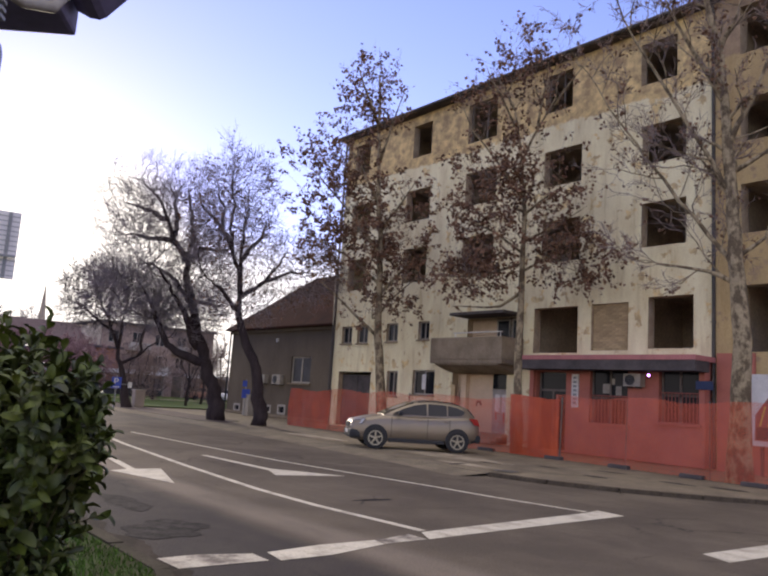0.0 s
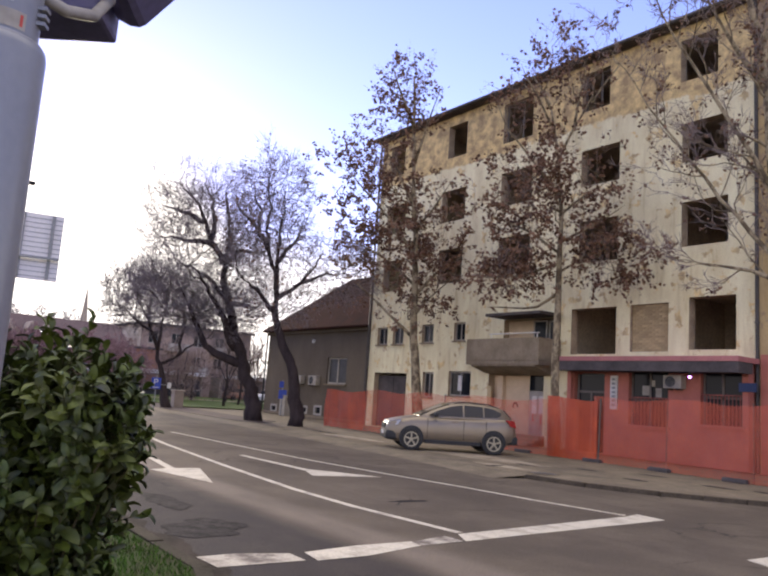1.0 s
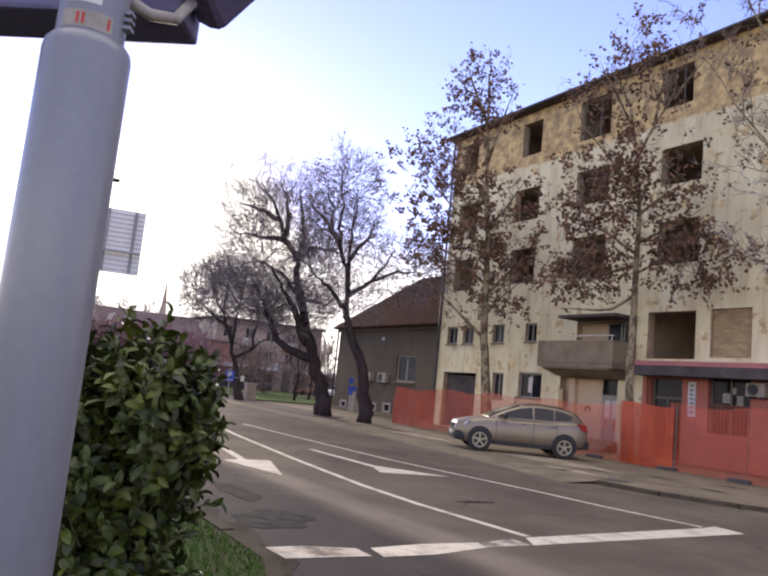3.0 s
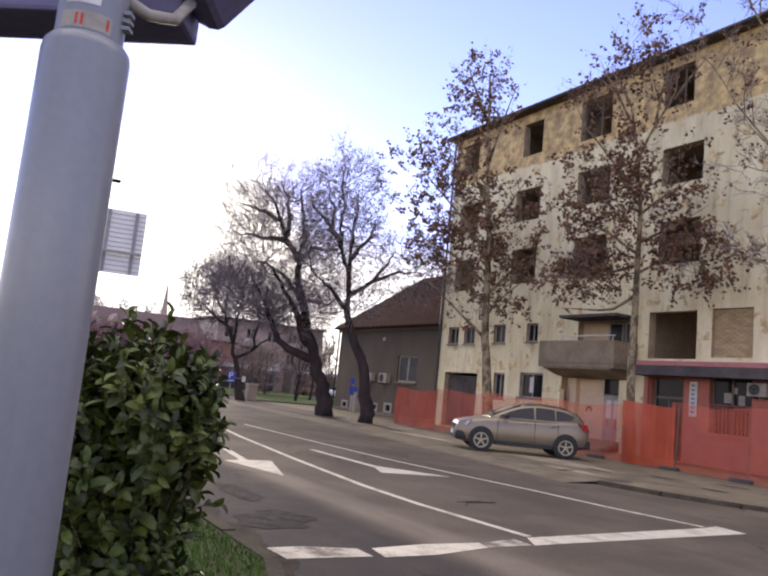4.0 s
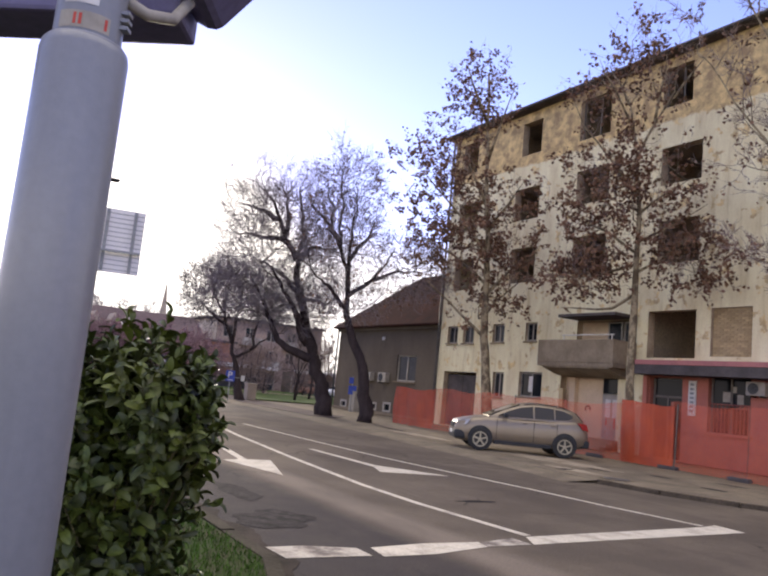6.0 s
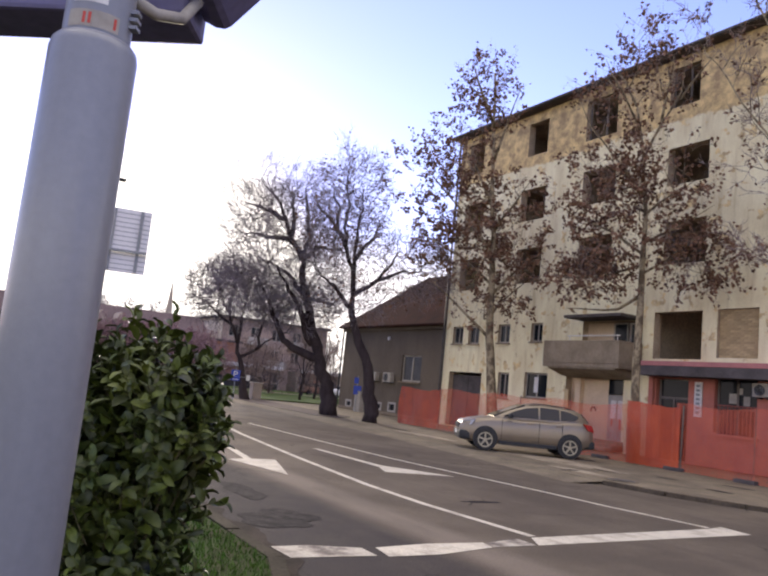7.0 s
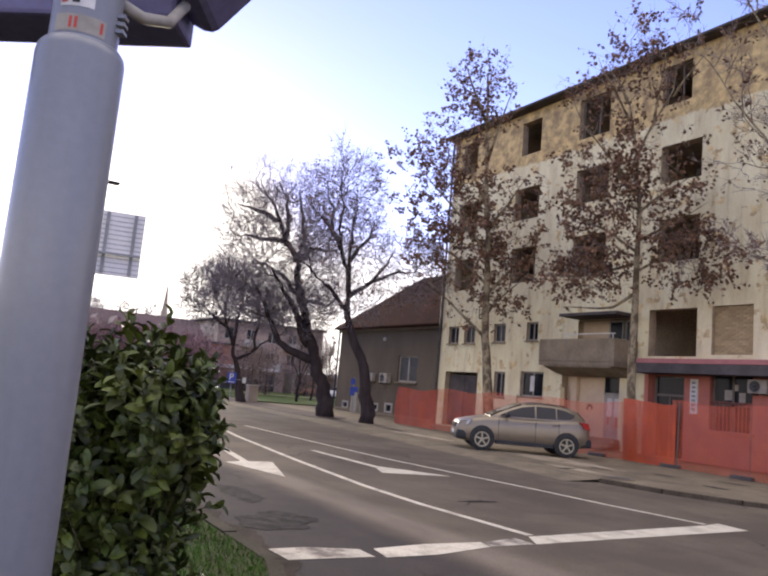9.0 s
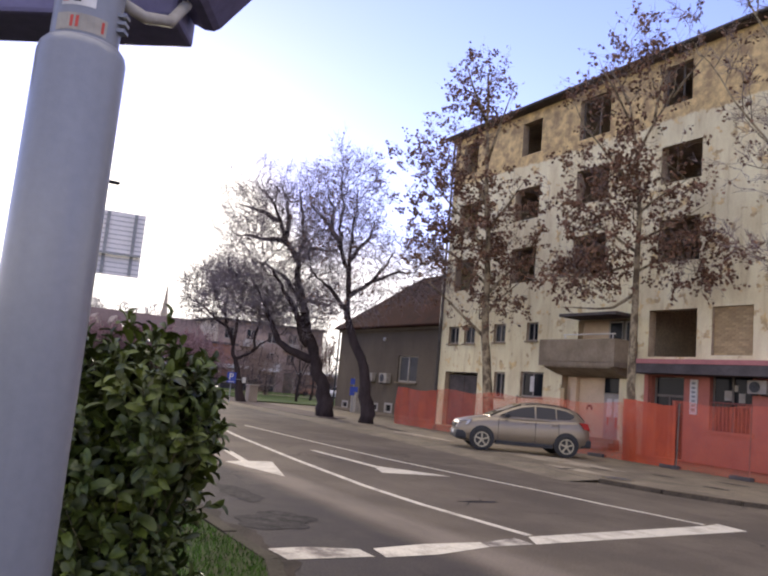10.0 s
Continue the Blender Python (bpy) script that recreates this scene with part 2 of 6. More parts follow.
M = {
    "asphalt": road_mat("asphalt"),
    "patch": mat("asphalt_patch", (0.017, 0.015, 0.015), (0.042, 0.036, 0.035), 5.0, 0.95, 0.6, 22, spec=0.05, edges=(0.38, 0.64), grit=1.6),
    "yellow_print": mat("yellow_print", (0.6, 0.45, 0.08), (0.5, 0.38, 0.07), 3, 0.6, 0),
    "pavement": mat("pavement", (0.130, 0.107, 0.078), (0.196, 0.161, 0.114), 1.3, 0.95, 0.3, 26, spec=0.05, edges=(0.34, 0.66), grit=1.4),
    "kerb": mat("kerb_stone", (0.165, 0.135, 0.095), (0.11, 0.0875, 0.06), 1.2, 0.95, 0.35, 30, spec=0.06),
    "kerb_shaded": mat("shaded_kerb_stone", (0.05, 0.04, 0.029), (0.1, 0.08, 0.0575), 1.6, 0.95, 0.4, 25, spec=0.05),
    "pale": mat("pale_dust", (0.33, 0.275, 0.20), (0.22, 0.178, 0.125), 1.3, 0.95, 0.3, 20, spec=0.05, edges=(0.4, 0.6)),
    "paint": mat("road_paint", (0.53, 0.475, 0.375), (0.31, 0.27, 0.215), 3.0, 0.85, 0.2, 35, spec=0.08, edges=(0.46, 0.70)),
    "paint_worn": mat("worn_road_paint", (0.42, 0.375, 0.30), (0.14, 0.115, 0.097), 3.2, 0.85, 0.2, 35, spec=0.08, edges=(0.42, 0.62)),
    "soil": mat("soil", (0.027, 0.045, 0.012), (0.042, 0.039, 0.018), 1.2, 0.95, 0.4, 20, spec=0.05),
    "earth": mat("bare_earth", (0.074, 0.056, 0.050), (0.105, 0.080, 0.068), 0.9, 0.95, 0.4, 14, spec=0.05),
    "verge_stone": mat("soil_dark_kerb_stone", (0.026, 0.022, 0.015), (0.050, 0.041, 0.029), 2.0, 0.95, 0.4, 25, spec=0.05),
    "lawn": mat("lawn", (0.040, 0.066, 0.016), (0.064, 0.082, 0.026), 0.5, 0.95, 0.4, 12, spec=0.05),
    "grass": mat("grass_blade", (0.036, 0.088, 0.009), (0.058, 0.108, 0.015), 2, 0.8, 0, spec=0.1, island=0.4),
    "facade": plaster_mat("old_white_plaster", (0.88, 0.82, 0.565), (0.68, 0.585, 0.36), (0.80, 0.61, 0.29), (0.42, 0.30, 0.165), 12.45, 0.9),
    "yellow": plaster_mat("old_yellow_plaster", (0.52, 0.39, 0.195), (0.40, 0.29, 0.15), (0.40, 0.29, 0.18), (0.30, 0.215, 0.14), 13.0, 0.9),
    "reveal": mat("bare_reveal", (0.46, 0.37, 0.25), (0.32, 0.24, 0.16), 2, 0.95, 0.4, 20),
    "inside": mat("grimy_inside", (0.72, 0.62, 0.48), (0.52, 0.43, 0.33), 0.8, 0.95, 0.2, 10),
    "slab": mat("old_concrete", (0.29, 0.238, 0.172), (0.185, 0.145, 0.10), 1.4, 0.95, 0.2, 18, spec=0.1, grit=0.5),
    "slab_dark": mat("dark_concrete", (0.12, 0.105, 0.10), (0.075, 0.066, 0.064), 1.6, 0.95, 0.2, 18, spec=0.1, grit=0.6),
    "rooftile": mat("roof_tile", (0.0482, 0.0199, 0.0135), (0.0273, 0.0142, 0.0109), 1.2, 0.95, 0.3, 20, spec=0.04, random_tone=0.25),
    "eave": mat("eave_board", (0.10, 0.08, 0.075), (0.06, 0.05, 0.05), 2, 0.8),
    "pipe": mat("zinc_pipe", (0.10, 0.09, 0.085), (0.06, 0.055, 0.05), 3, 0.6, 0.1, metal=0.3),
    "house": mat("house_render", (0.154, 0.126, 0.0938), (0.105, 0.0863, 0.066), 0.6, 0.95, 0.2, 14, spec=0.08, edges=(0.3, 0.7), stretchz=0.5, grit=0.5),
    "salmon": mat("salmon_paint", (0.47, 0.168, 0.122), (0.38, 0.135, 0.10), 0.9, 0.85, 0.1, 25, grit=0.4),
    "pink": mat("pink_fascia", (0.495, 0.203, 0.188), (0.39, 0.158, 0.15), 2, 0.8),
    "cream": mat("cream_wall", (0.66, 0.52, 0.36), (0.55, 0.42, 0.29), 1, 0.9),
    "brick": mat("pale_brick", (0.50, 0.39, 0.22), (0.40, 0.30, 0.17), 4, 0.95, 0.3, random_tone=0.18),
    "mortar": mat("mortar", (0.42, 0.36, 0.26), (0.34, 0.29, 0.21), 4, 0.95, 0.3),
    "frame": mat("window_frame", (0.17, 0.145, 0.12), (0.12, 0.1, 0.085), 4, 0.7),
    "frame_w": mat("white_frame", (0.374, 0.34, 0.297), (0.289, 0.264, 0.23), 4, 0.7),
    "glass": glass_mat("dark_glass"),
    "grille": mat("red_grille", (0.33, 0.10, 0.08), (0.25, 0.08, 0.06), 4, 0.7),
    "white": mat("white_sheet", (0.66, 0.64, 0.60), (0.52, 0.50, 0.47), 2, 0.6, 0.05),
    "blue": mat("blue_sign", (0.035, 0.07, 0.36), (0.035, 0.06, 0.30), 2, 0.5, 0.02),
    "net": net_mat("orange_net", (0.68, 0.13, 0.05), 11.0, 0.12),
    "net_dense": net_mat("orange_net_folded", (0.50, 0.08, 0.02), 11.0, 0.68),
    "net_mid": net_mat("orange_net_double", (0.52, 0.085, 0.03), 11.0, 0.50),
    "bark": mat("plane_bark", (0.33, 0.265, 0.165), (0.120, 0.090, 0.056), 4.5, 0.95, 0.5, 18, edges=(0.45, 0.56), stretchz=0.6),
    "bark_dark": mat("dark_bark", (0.030, 0.023, 0.024), (0.056, 0.043, 0.041), 4.0, 0.95, 0.6, 18, spec=0.08, stretchz=0.3),
    "twig": mat("bare_twig", (0.20, 0.155, 0.135), (0.27, 0.21, 0.18), 3, 0.95, 0),
    "twig_grey": mat("grey_twig", (0.17, 0.145, 0.155), (0.24, 0.205, 0.22), 3, 0.95, 0),
    "twig_dark": mat("dark_twig", (0.10, 0.083, 0.09), (0.15, 0.125, 0.13), 3, 0.95, 0),
    "twig_red": mat("red_twig", (0.20, 0.12, 0.125), (0.27, 0.17, 0.17), 3, 0.95, 0),
    "leaf": mat("dry_leaf", (0.130, 0.071, 0.048), (0.230, 0.135, 0.085), 1.5, 0.8, 0, spec=0.1, island=0.4),
    "laurel": mat("laurel_leaf", (0.021, 0.037, 0.006), (0.074, 0.088, 0.013), 2.5, 0.48, 0, spec=0.34, island=0.65),
    "stem": mat("laurel_stem", (0.08, 0.07, 0.03), (0.06, 0.05, 0.025), 6, 0.9),
    "pole": mat("grey_pole_paint", (0.245, 0.250, 0.266), (0.172, 0.172, 0.192), 7, 0.33, 0.03, 70, spec=0.5, edges=(0.3, 0.75), stretchz=0.12, grit=0.25),
    "signal": mat("signal_housing", (0.16, 0.148, 0.25), (0.125, 0.115, 0.205), 5, 0.55, 0.05),
    "galv": mat("galvanised_sheet", (0.765, 0.72, 0.693), (0.702, 0.666, 0.639), 3, 0.6, 0.03, spec=0.4, grit=0.2),
    "case": mat("yellowed_case", (0.375, 0.341, 0.289), (0.3, 0.27, 0.225), 4, 0.7, 0.05, spec=0.2),
    "galv_dark": mat("galvanised_rail", (0.27, 0.27, 0.27), (0.22, 0.22, 0.22), 8, 0.5, 0.05),
    "red": mat("red_ink", (0.55, 0.08, 0.06), (0.45, 0.07, 0.05), 5, 0.6, 0),
    "black": mat("black_plastic", (0.03, 0.03, 0.032), (0.02, 0.02, 0.02), 5, 0.6, 0.05),
    "carpaint": mat("champagne_paint", (0.252, 0.205, 0.148), (0.223, 0.184, 0.133), 1.5, 0.4, 0.0, 60, metal=0.45, spec=0.4, grit=0.2),
    "tyre": mat("tyre_rubber", (0.025, 0.025, 0.025), (0.035, 0.034, 0.033), 8, 0.9, 0.1),
    "rim": mat("alloy", (0.36, 0.325, 0.25), (0.28, 0.25, 0.19), 4, 0.4, 0, metal=0.6),
    "lampglass": mat("clear_lamp", (0.42, 0.42, 0.44), (0.34, 0.34, 0.36), 6, 0.3, 0, spec=0.4),
    "taillamp": mat("red_lamp", (0.38, 0.03, 0.025), (0.30, 0.02, 0.02), 6, 0.2, 0, spec=0.6),
    "far_wall": mat("apartment_render", (0.34, 0.255, 0.205), (0.27, 0.20, 0.165), 0.3, 0.95, 0.1, 4),
    "far_orange": mat("orange_render", (0.33, 0.158, 0.105), (0.27, 0.135, 0.09), 0.3, 0.95, 0.1, 4),
    "far_dark": mat("old_long_wall", (0.131, 0.0968, 0.0944), (0.1, 0.0734, 0.0734), 0.2, 0.95, 0.1, 4, spec=0.05),
    "navy": mat("dull_blue_plate", (0.035, 0.055, 0.13), (0.03, 0.045, 0.10), 2, 0.6, 0.02),
    "mud": mat("dark_mud", (0.022, 0.017, 0.014), (0.046, 0.035, 0.028), 2.5, 0.95, 0.5, 25, spec=0.05),
    "curtain": mat("dusty_pane", (0.062, 0.060, 0.054), (0.040, 0.039, 0.037), 1.5, 0.35, 0.0, 10, spec=0.3),
    "car_glass": glass_mat("car_window", (0.062, 0.058, 0.052), 0.08),
    "twig_brown": mat("brown_twig", (0.155, 0.108, 0.092), (0.215, 0.155, 0.132), 3, 0.95, 0),
    "tan": mat("tan_stone", (0.38, 0.31, 0.25), (0.30, 0.25, 0.2), 1, 0.9, 0.1),
}


# ---------- mesh helpers ----------
def link(name, verts, faces, material, parent=None, smooth=False):
    me = bpy.data.meshes.new(name)
    me.from_pydata([tuple(v) for v in verts], [], faces)
    me.materials.append(material)
    if smooth:
        me.polygons.foreach_set("use_smooth", [True] * len(me.polygons))
    me.update()
    ob = new(name, me)
    if parent:
        ob.parent = parent
    return ob


def part(name, bm, material, parent=None, label="", smooth=False):
    me = bpy.data.meshes.new(name)
    bmesh.ops.recalc_face_normals(bm, faces=bm.faces)
    bm.to_mesh(me)
    bm.free()
    me.materials.append(material)
    if smooth:
        me.polygons.foreach_set("use_smooth", [True] * len(me.polygons))
    ob = new(name, me)
    if parent:
        ob.parent = parent
    return tagged(ob, label) if label else ob


def thing(name, at=(0, 0, 0), rz=0.0):
    e = new(name)
    e.matrix_basis = pose(*at, 0, 0, rz)
    return e


def boxes(*specs, bevel=0.0):
    """A bmesh of boxes (x0, x1, y0, y1, z0, z1)."""
    bm = bmesh.new()
    for x0, x1, y0, y1, z0, z1 in specs:
        m = Matrix.Translation(((x0 + x1) / 2, (y0 + y1) / 2, (z0 + z1) / 2)) @ Matrix.Diagonal((x1 - x0, y1 - y0, z1 - z0, 1))
        bmesh.ops.create_cube(bm, size=1, matrix=m)
    if bevel:
        bmesh.ops.bevel(bm, geom=bm.edges[:], offset=bevel, segments=2, affect="EDGES", profile=0.6)
    return bm


def tubes(lines, bm=None, sides=10):
    """A bmesh of round tubes: each line a list of (point, radius)."""
    bm = bm or bmesh.new()
    for line in lines:
        v, f = tube_data(line, sides)
        vs = [bm.verts.new(p) for p in v]
        for q in f:
            bm.faces.new([vs[i] for i in q])
    return bm


def tube_data(line, sides, cap=True, base=0):
    pts = [Vector(p) for p, _ in line]
    verts, faces = [], []
    for i, (p, r) in enumerate(zip(pts, (r for _, r in line))):
        d = (pts[min(i + 1, len(pts) - 1)] - pts[max(i - 1, 0)])
        if d.length < 1e-9:
            d = Vector((0, 0, 1))
        d.normalize()
        u = d.orthogonal() if abs(d.z) > 0.95 else d.cross(Vector((0, 0, 1)))
        u.normalize()
        w = d.cross(u)
        for k in range(sides):
            a = 2 * math.pi * k / sides
            verts.append(p + r * (math.cos(a) * u + math.sin(a) * w))
    for i in range(len(pts) - 1):
        for k in range(sides):
            a, b = i * sides + k, i * sides + (k + 1) % sides
            faces.append((base + a, base + b, base + b + sides, base + a + sides))
    if cap:
        faces.append(tuple(base + k for k in reversed(range(sides))))
        faces.append(tuple(base + (len(pts) - 1) * sides + k for k in range(sides)))
    return verts, faces


def wall_mesh(name, x0, x1, z0, z1, holes, y0, y1, material, reveal, parent=None):
    """A wall along x from y0 (front) to y1, with holes right through it."""
    xs = sorted({x0, x1, *(v for h in holes for v in h[:2])})
    zs = sorted({z0, z1, *(v for h in holes for v in h[2:4])})
    bm = bmesh.new()
    rev = bm.faces

    def quad(*p):
        return bm.faces.new([bm.verts.new(v) for v in p])

    for a, b in zip(xs, xs[1:]):
        for c, d in zip(zs, zs[1:]):
            mx, mz = (a + b) / 2, (c + d) / 2
            if any(h[0] < mx < h[1] and h[2] < mz < h[3] for h in holes):
                continue
            quad((a, y0, c), (b, y0, c), (b, y0, d), (a, y0, d))
            quad((a, y1, c), (a, y1, d), (b, y1, d), (b, y1, c))
    inner = []
    for a, b, c, d in [h[:4] for h in holes]:
        inner += [quad((a, y0, c), (a, y0, d), (a, y1, d), (a, y1, c)), quad((b, y0, c), (b, y1, c), (b, y1, d), (b, y0, d)),
                  quad((a, y0, d), (b, y0, d), (b, y1, d), (a, y1, d)), quad((a, y0, c), (a, y1, c), (b, y1, c), (b, y0, c))]
    quad((x0, y0, z0), (x0, y0, z1), (x0, y1, z1), (x0, y1, z0))
    quad((x1, y0, z0), (x1, y1, z0), (x1, y1, z1), (x1, y0, z1))
    quad((x0, y0, z1), (x1, y0, z1), (x1, y1, z1), (x0, y1, z1))
    for q in inner:
        q.material_index = 1
    bmesh.ops.remove_doubles(bm, verts=bm.verts, dist=1e-4)
    me = bpy.data.meshes.new(name)
    bm.to_mesh(me)
    bm.free()
    me.materials.append(material)
    me.materials.append(reveal)
    ob = new(name, me)
    if parent:
        ob.parent = parent
    return ob


def flat(name, outline, z, thick, material, parent=None):
    """A level sheet with the given outline, from z - thick to z."""
    k = len(outline)
    if thick < 0.01:
        bm = bmesh.new()
        top = bm.faces.new([bm.verts.new((x, y, z)) for x, y in outline])
        top.normal_update()
        if top.normal.z < 0:
            top.normal_flip()
        bmesh.ops.triangulate(bm, faces=[top])
        me = bpy.data.meshes.new(name)
        bm.to_mesh(me)
        bm.free()
        me.materials.append(material)
        ob = new(name, me)
        if parent:
            ob.parent = parent
        return ob
    verts = [(x, y, z) for x, y in outline] + [(x, y, z - thick) for x, y in outline]
    faces = [tuple(range(k)), tuple(reversed(range(k, 2 * k)))] + [(i, i + k, (i + 1) % k + k, (i + 1) % k) for i in range(k)]
    bm = bmesh.new()
    vs = [bm.verts.new(v) for v in verts]
    for f in faces:
        bm.faces.new([vs[i] for i in f])
    big = [f for f in bm.faces if len(f.verts) > 4]
    bmesh.ops.triangulate(bm, faces=big)
    return part(name, bm, material, parent)


def strip(name, line, width, z, material, parent=None, thick=0.004):
    """A painted strip along a line of (x, y)."""
    left, right = [], []
    for i, (x, y) in enumerate(line):
        d = Vector(line[min(i + 1, len(line) - 1)]) - Vector(line[max(i - 1, 0)])
        n = Vector((-d.y, d.x)).normalized() * width / 2
        left.append((x + n.x, y + n.y))
        right.append((x - n.x, y - n.y))
    return flat(name, left + right[::-1], z, thick, material, parent)


# ---------- ground ----------
FAR_KERB = [(-70, 2), (-45, -3.2), (-25, -5.6), (-8, -7.2), (4, -7.9), (11, -8.7), (16, -9.4), (19.5, -9.8), (21.3, -9.55), (22.6, -8.95), (23.8, -8.0), (25.2, -6.7), (27.2, -4.0), (30, 0.5), (36, 12), (44, 30)]
NEAR_KERB = [(-70, -9.0), (-45, -12.5), (-25, -15.8), (-8, -18.2), (6, -19.3), (18, -19.55), (25.4, -19.62), (26.8, -20.1), (28, -21.2), (29.0, -23.5), (29.3, -27), (29.4, -60)]
ground = tagged(flat("ground", [(-900, -900), (900, -900), (900, 900), (-900, 900)], -0.35, 0.2, M["soil"]), "flat bare earth reaching to the horizon", "ground", kind="structure")
road = tagged(flat("road", [(-75, -60), (75, -60), (75, 60), (-75, 60)], 0.0, 0.3, M["asphalt"]), "worn grey-brown asphalt road with patches", "road", kind="structure")
pavement = flat("pavement", FAR_KERB + [(44, 40), (-70, 40)], 0.07, 0.15, M["pavement"])
tagged(pavement, "dusty asphalt pavement before the derelict building", "pavement", kind="structure")
verge = flat("verge", NEAR_KERB + [(-70, -60)], 0.07, 0.15, M["soil"])
tagged(verge, "grass verge of soil and turf beside the road", "verge", kind="structure")
park = flat("park_lawn", [(-13.5, -4.5), (-13.5, 30), (-50, 30), (-50, 1.5), (-28, -2.6)], 0.15, 0.05, M["lawn"])
tagged(park, "green lawn of a small park", "lawn", kind="structure")


def kerb_run(name, line, stone, label):
    e = tagged(thing(name), label, "kerb", kind="structure")
    for (x0, y0), (x1, y1) in zip(line, line[1:]):
        d = Vector((x1 - x0, y1 - y0))
        count = max(1, round(d.length / 1.0)) if d.length < 30 else 8
        for i in range(count):
            a, b = Vector((x0, y0)) + d * (i / count), Vector((x0, y0)) + d * ((i + 1) / count)
            ln = (b - a).length
            st = part("kerbstone", boxes((0.006, ln - 0.006, -0.07, 0.07, -0.1, 0.085), bevel=0.012), stone, e)
            st.matrix_basis = pose(a.x, a.y, random.uniform(-0.006, 0.006), 0, 0, math.degrees(math.atan2(d.y, d.x)))
    return e


# dark stone colour carries the shade on the kerb's road face
kerb_run("kerb_far", [(19.9, -9.78)] + FAR_KERB[8:14], M["kerb_shaded"], "sunken kerbstones along the pavement, face shade put into their dark colour")
kerb_run("kerb_near", NEAR_KERB[3:11], M["verge_stone"], "dark soil-coloured kerbstones along the grass verge")


ramp_line = [FAR_KERB[1]] + [(x, y - 0.02) for x, y in FAR_KERB[2:7]] + [(19.9, -9.8)]
verts, faces = [], []
for i, (x, y) in enumerate(ramp_line):
    wave = 0.16 * math.sin(i * 2.3)
    verts += [(x - 0.1, y - 0.75 - wave, 0.002), (x, y + 0.12, 0.076), (x, y + 0.4, 0.0715)]
    if i:
        k = 3 * i
        faces += [(k - 3, k, k + 1, k - 2), (k - 2, k + 1, k + 2, k - 1)]
tagged(link("dropped_kerb", verts, faces, M["pavement"]), "dusty worn slope from the road up to the pavement", "kerb", kind="structure")


def marking(name, label, mesh):
    return tagged(mesh, label, "road marking", kind="structure")


Z = 0.005
marking("lane", "white solid line between the lanes", strip("lane_line", [(24.50, -16.0), (22.5, -16.15), (20.8, -16.12), (17.5, -15.8), (12.6, -15.2), (6, -14.1), (-2, -12.6)], 0.13, Z, M["paint"]))
marking("edge", "thin worn white line along the carriageway", strip("edge_line", [(24.14, -12.25), (22.55, -12.52), (20.90, -12.66), (18.99, -12.93), (16.67, -13.20), (13.23, -13.30), (8.32, -13.36)], 0.11, Z, M["paint"]))
marking("stop", "broad white stop line across the lanes", flat("stop_line", [(24.56, -16.08), (24.2, -12.3), (24.1, -11.9), (24.62, -11.95), (24.82, -14.9), (24.93, -16.3)], 0.0045, 0.004, M["paint"]))
marking("stop", "broad white stop line, its middle length", flat("stop_line", [(24.85, -18.34), (24.74, -17.66), (24.74, -16.93), (24.96, -16.97), (25.18, -17.8), (25.2, -18.4)], 0.0045, 0.004, M["paint"]))
marking("stop", "worn end of a white stop line", flat("stop_line", [(24.72, -19.38), (24.70, -19.0), (24.85, -18.5), (25.16, -18.5), (25.14, -19.36)], 0.0045, 0.004, M["paint_worn"]))
marking("stop", "faded stretch of the white stop line", flat("stop_line", [(24.6, -16.32), (24.92, -16.32), (24.95, -16.95), (24.76, -16.92)], 0.0042, 0.004, M["paint_worn"]))
marking("arrow", "white lane arrow pointing along the road", flat("lane_arrow", [(13.4, -16.25), (13.4, -16.4), (18.02, -17.14), (18.2, -17.5), (20.0, -17.12), (18.0, -16.5), (18.02, -16.98)], Z, 0.004, M["paint"]))
marking("arrow", "white turning arrow painted on the road", flat("lane_arrow", [(15.5, -14.36), (15.5, -14.52), (18.45, -14.5), (19.2, -14.8), (19.5, -13.42), (18.55, -14.02), (18.2, -14.3)], Z, 0.004, M["paint"]))
marking("crossing", "end of a white zebra crossing bar", flat("crossing_bar", [(26.75, -13.72), (27.15, -13.9), (27.3, -10.6), (26.85, -10.6)], Z, 0.004, M["paint"]))


def blot(cx, cy, rx, ry, seed, turn=0.0):
    r = random.Random(seed)
    pts = []
    for i in range(44):
        a = 2 * math.pi * i / 44
        k = 0.86 + 0.16 * math.sin(2 * a + seed) + 0.10 * math.sin(5 * a + 2 * seed) + r.uniform(-0.07, 0.07)
        x, y = rx * k * math.cos(a), ry * k * math.sin(a)
        pts.append((cx + x * math.cos(turn) - y * math.sin(turn), cy + x * math.sin(turn) + y * math.cos(turn)))
    ob = flat("asphalt_patch", pts, 0.004, 0.003, M["patch"])
    if cy > -9.5:
        ob.location.z = 0.07
    return tagged(ob, "dark repaired patch in the asphalt", "road patch", kind="structure")


mud = []
rng = random.Random(77)
for i in range(46):
    x = 20.2 + 0.13 * i
    mud.append((x, -19.27 + 0.07 * math.sin(i * 0.7) + rng.uniform(-0.03, 0.03) - max(0.0, x - 24.9) * 0.25))
mud += [(26.2, -19.86), (25.4, -19.56), (22.0, -19.53), (20.2, -19.5)]
tagged(flat("mud_strip", mud, 0.0038, 0.003, M["mud"]), "dark mud and grit washed along the kerb", "mud", kind="structure")
blot(23.45, -18.75, 0.55, 0.55, 3)
blot(22.25, -14.95, 0.11, 0.36, 5)
blot(21.6, -18.5, 0.7, 0.28, 8)
blot(18.1, -8.95, 0.12, 0.4, 9)
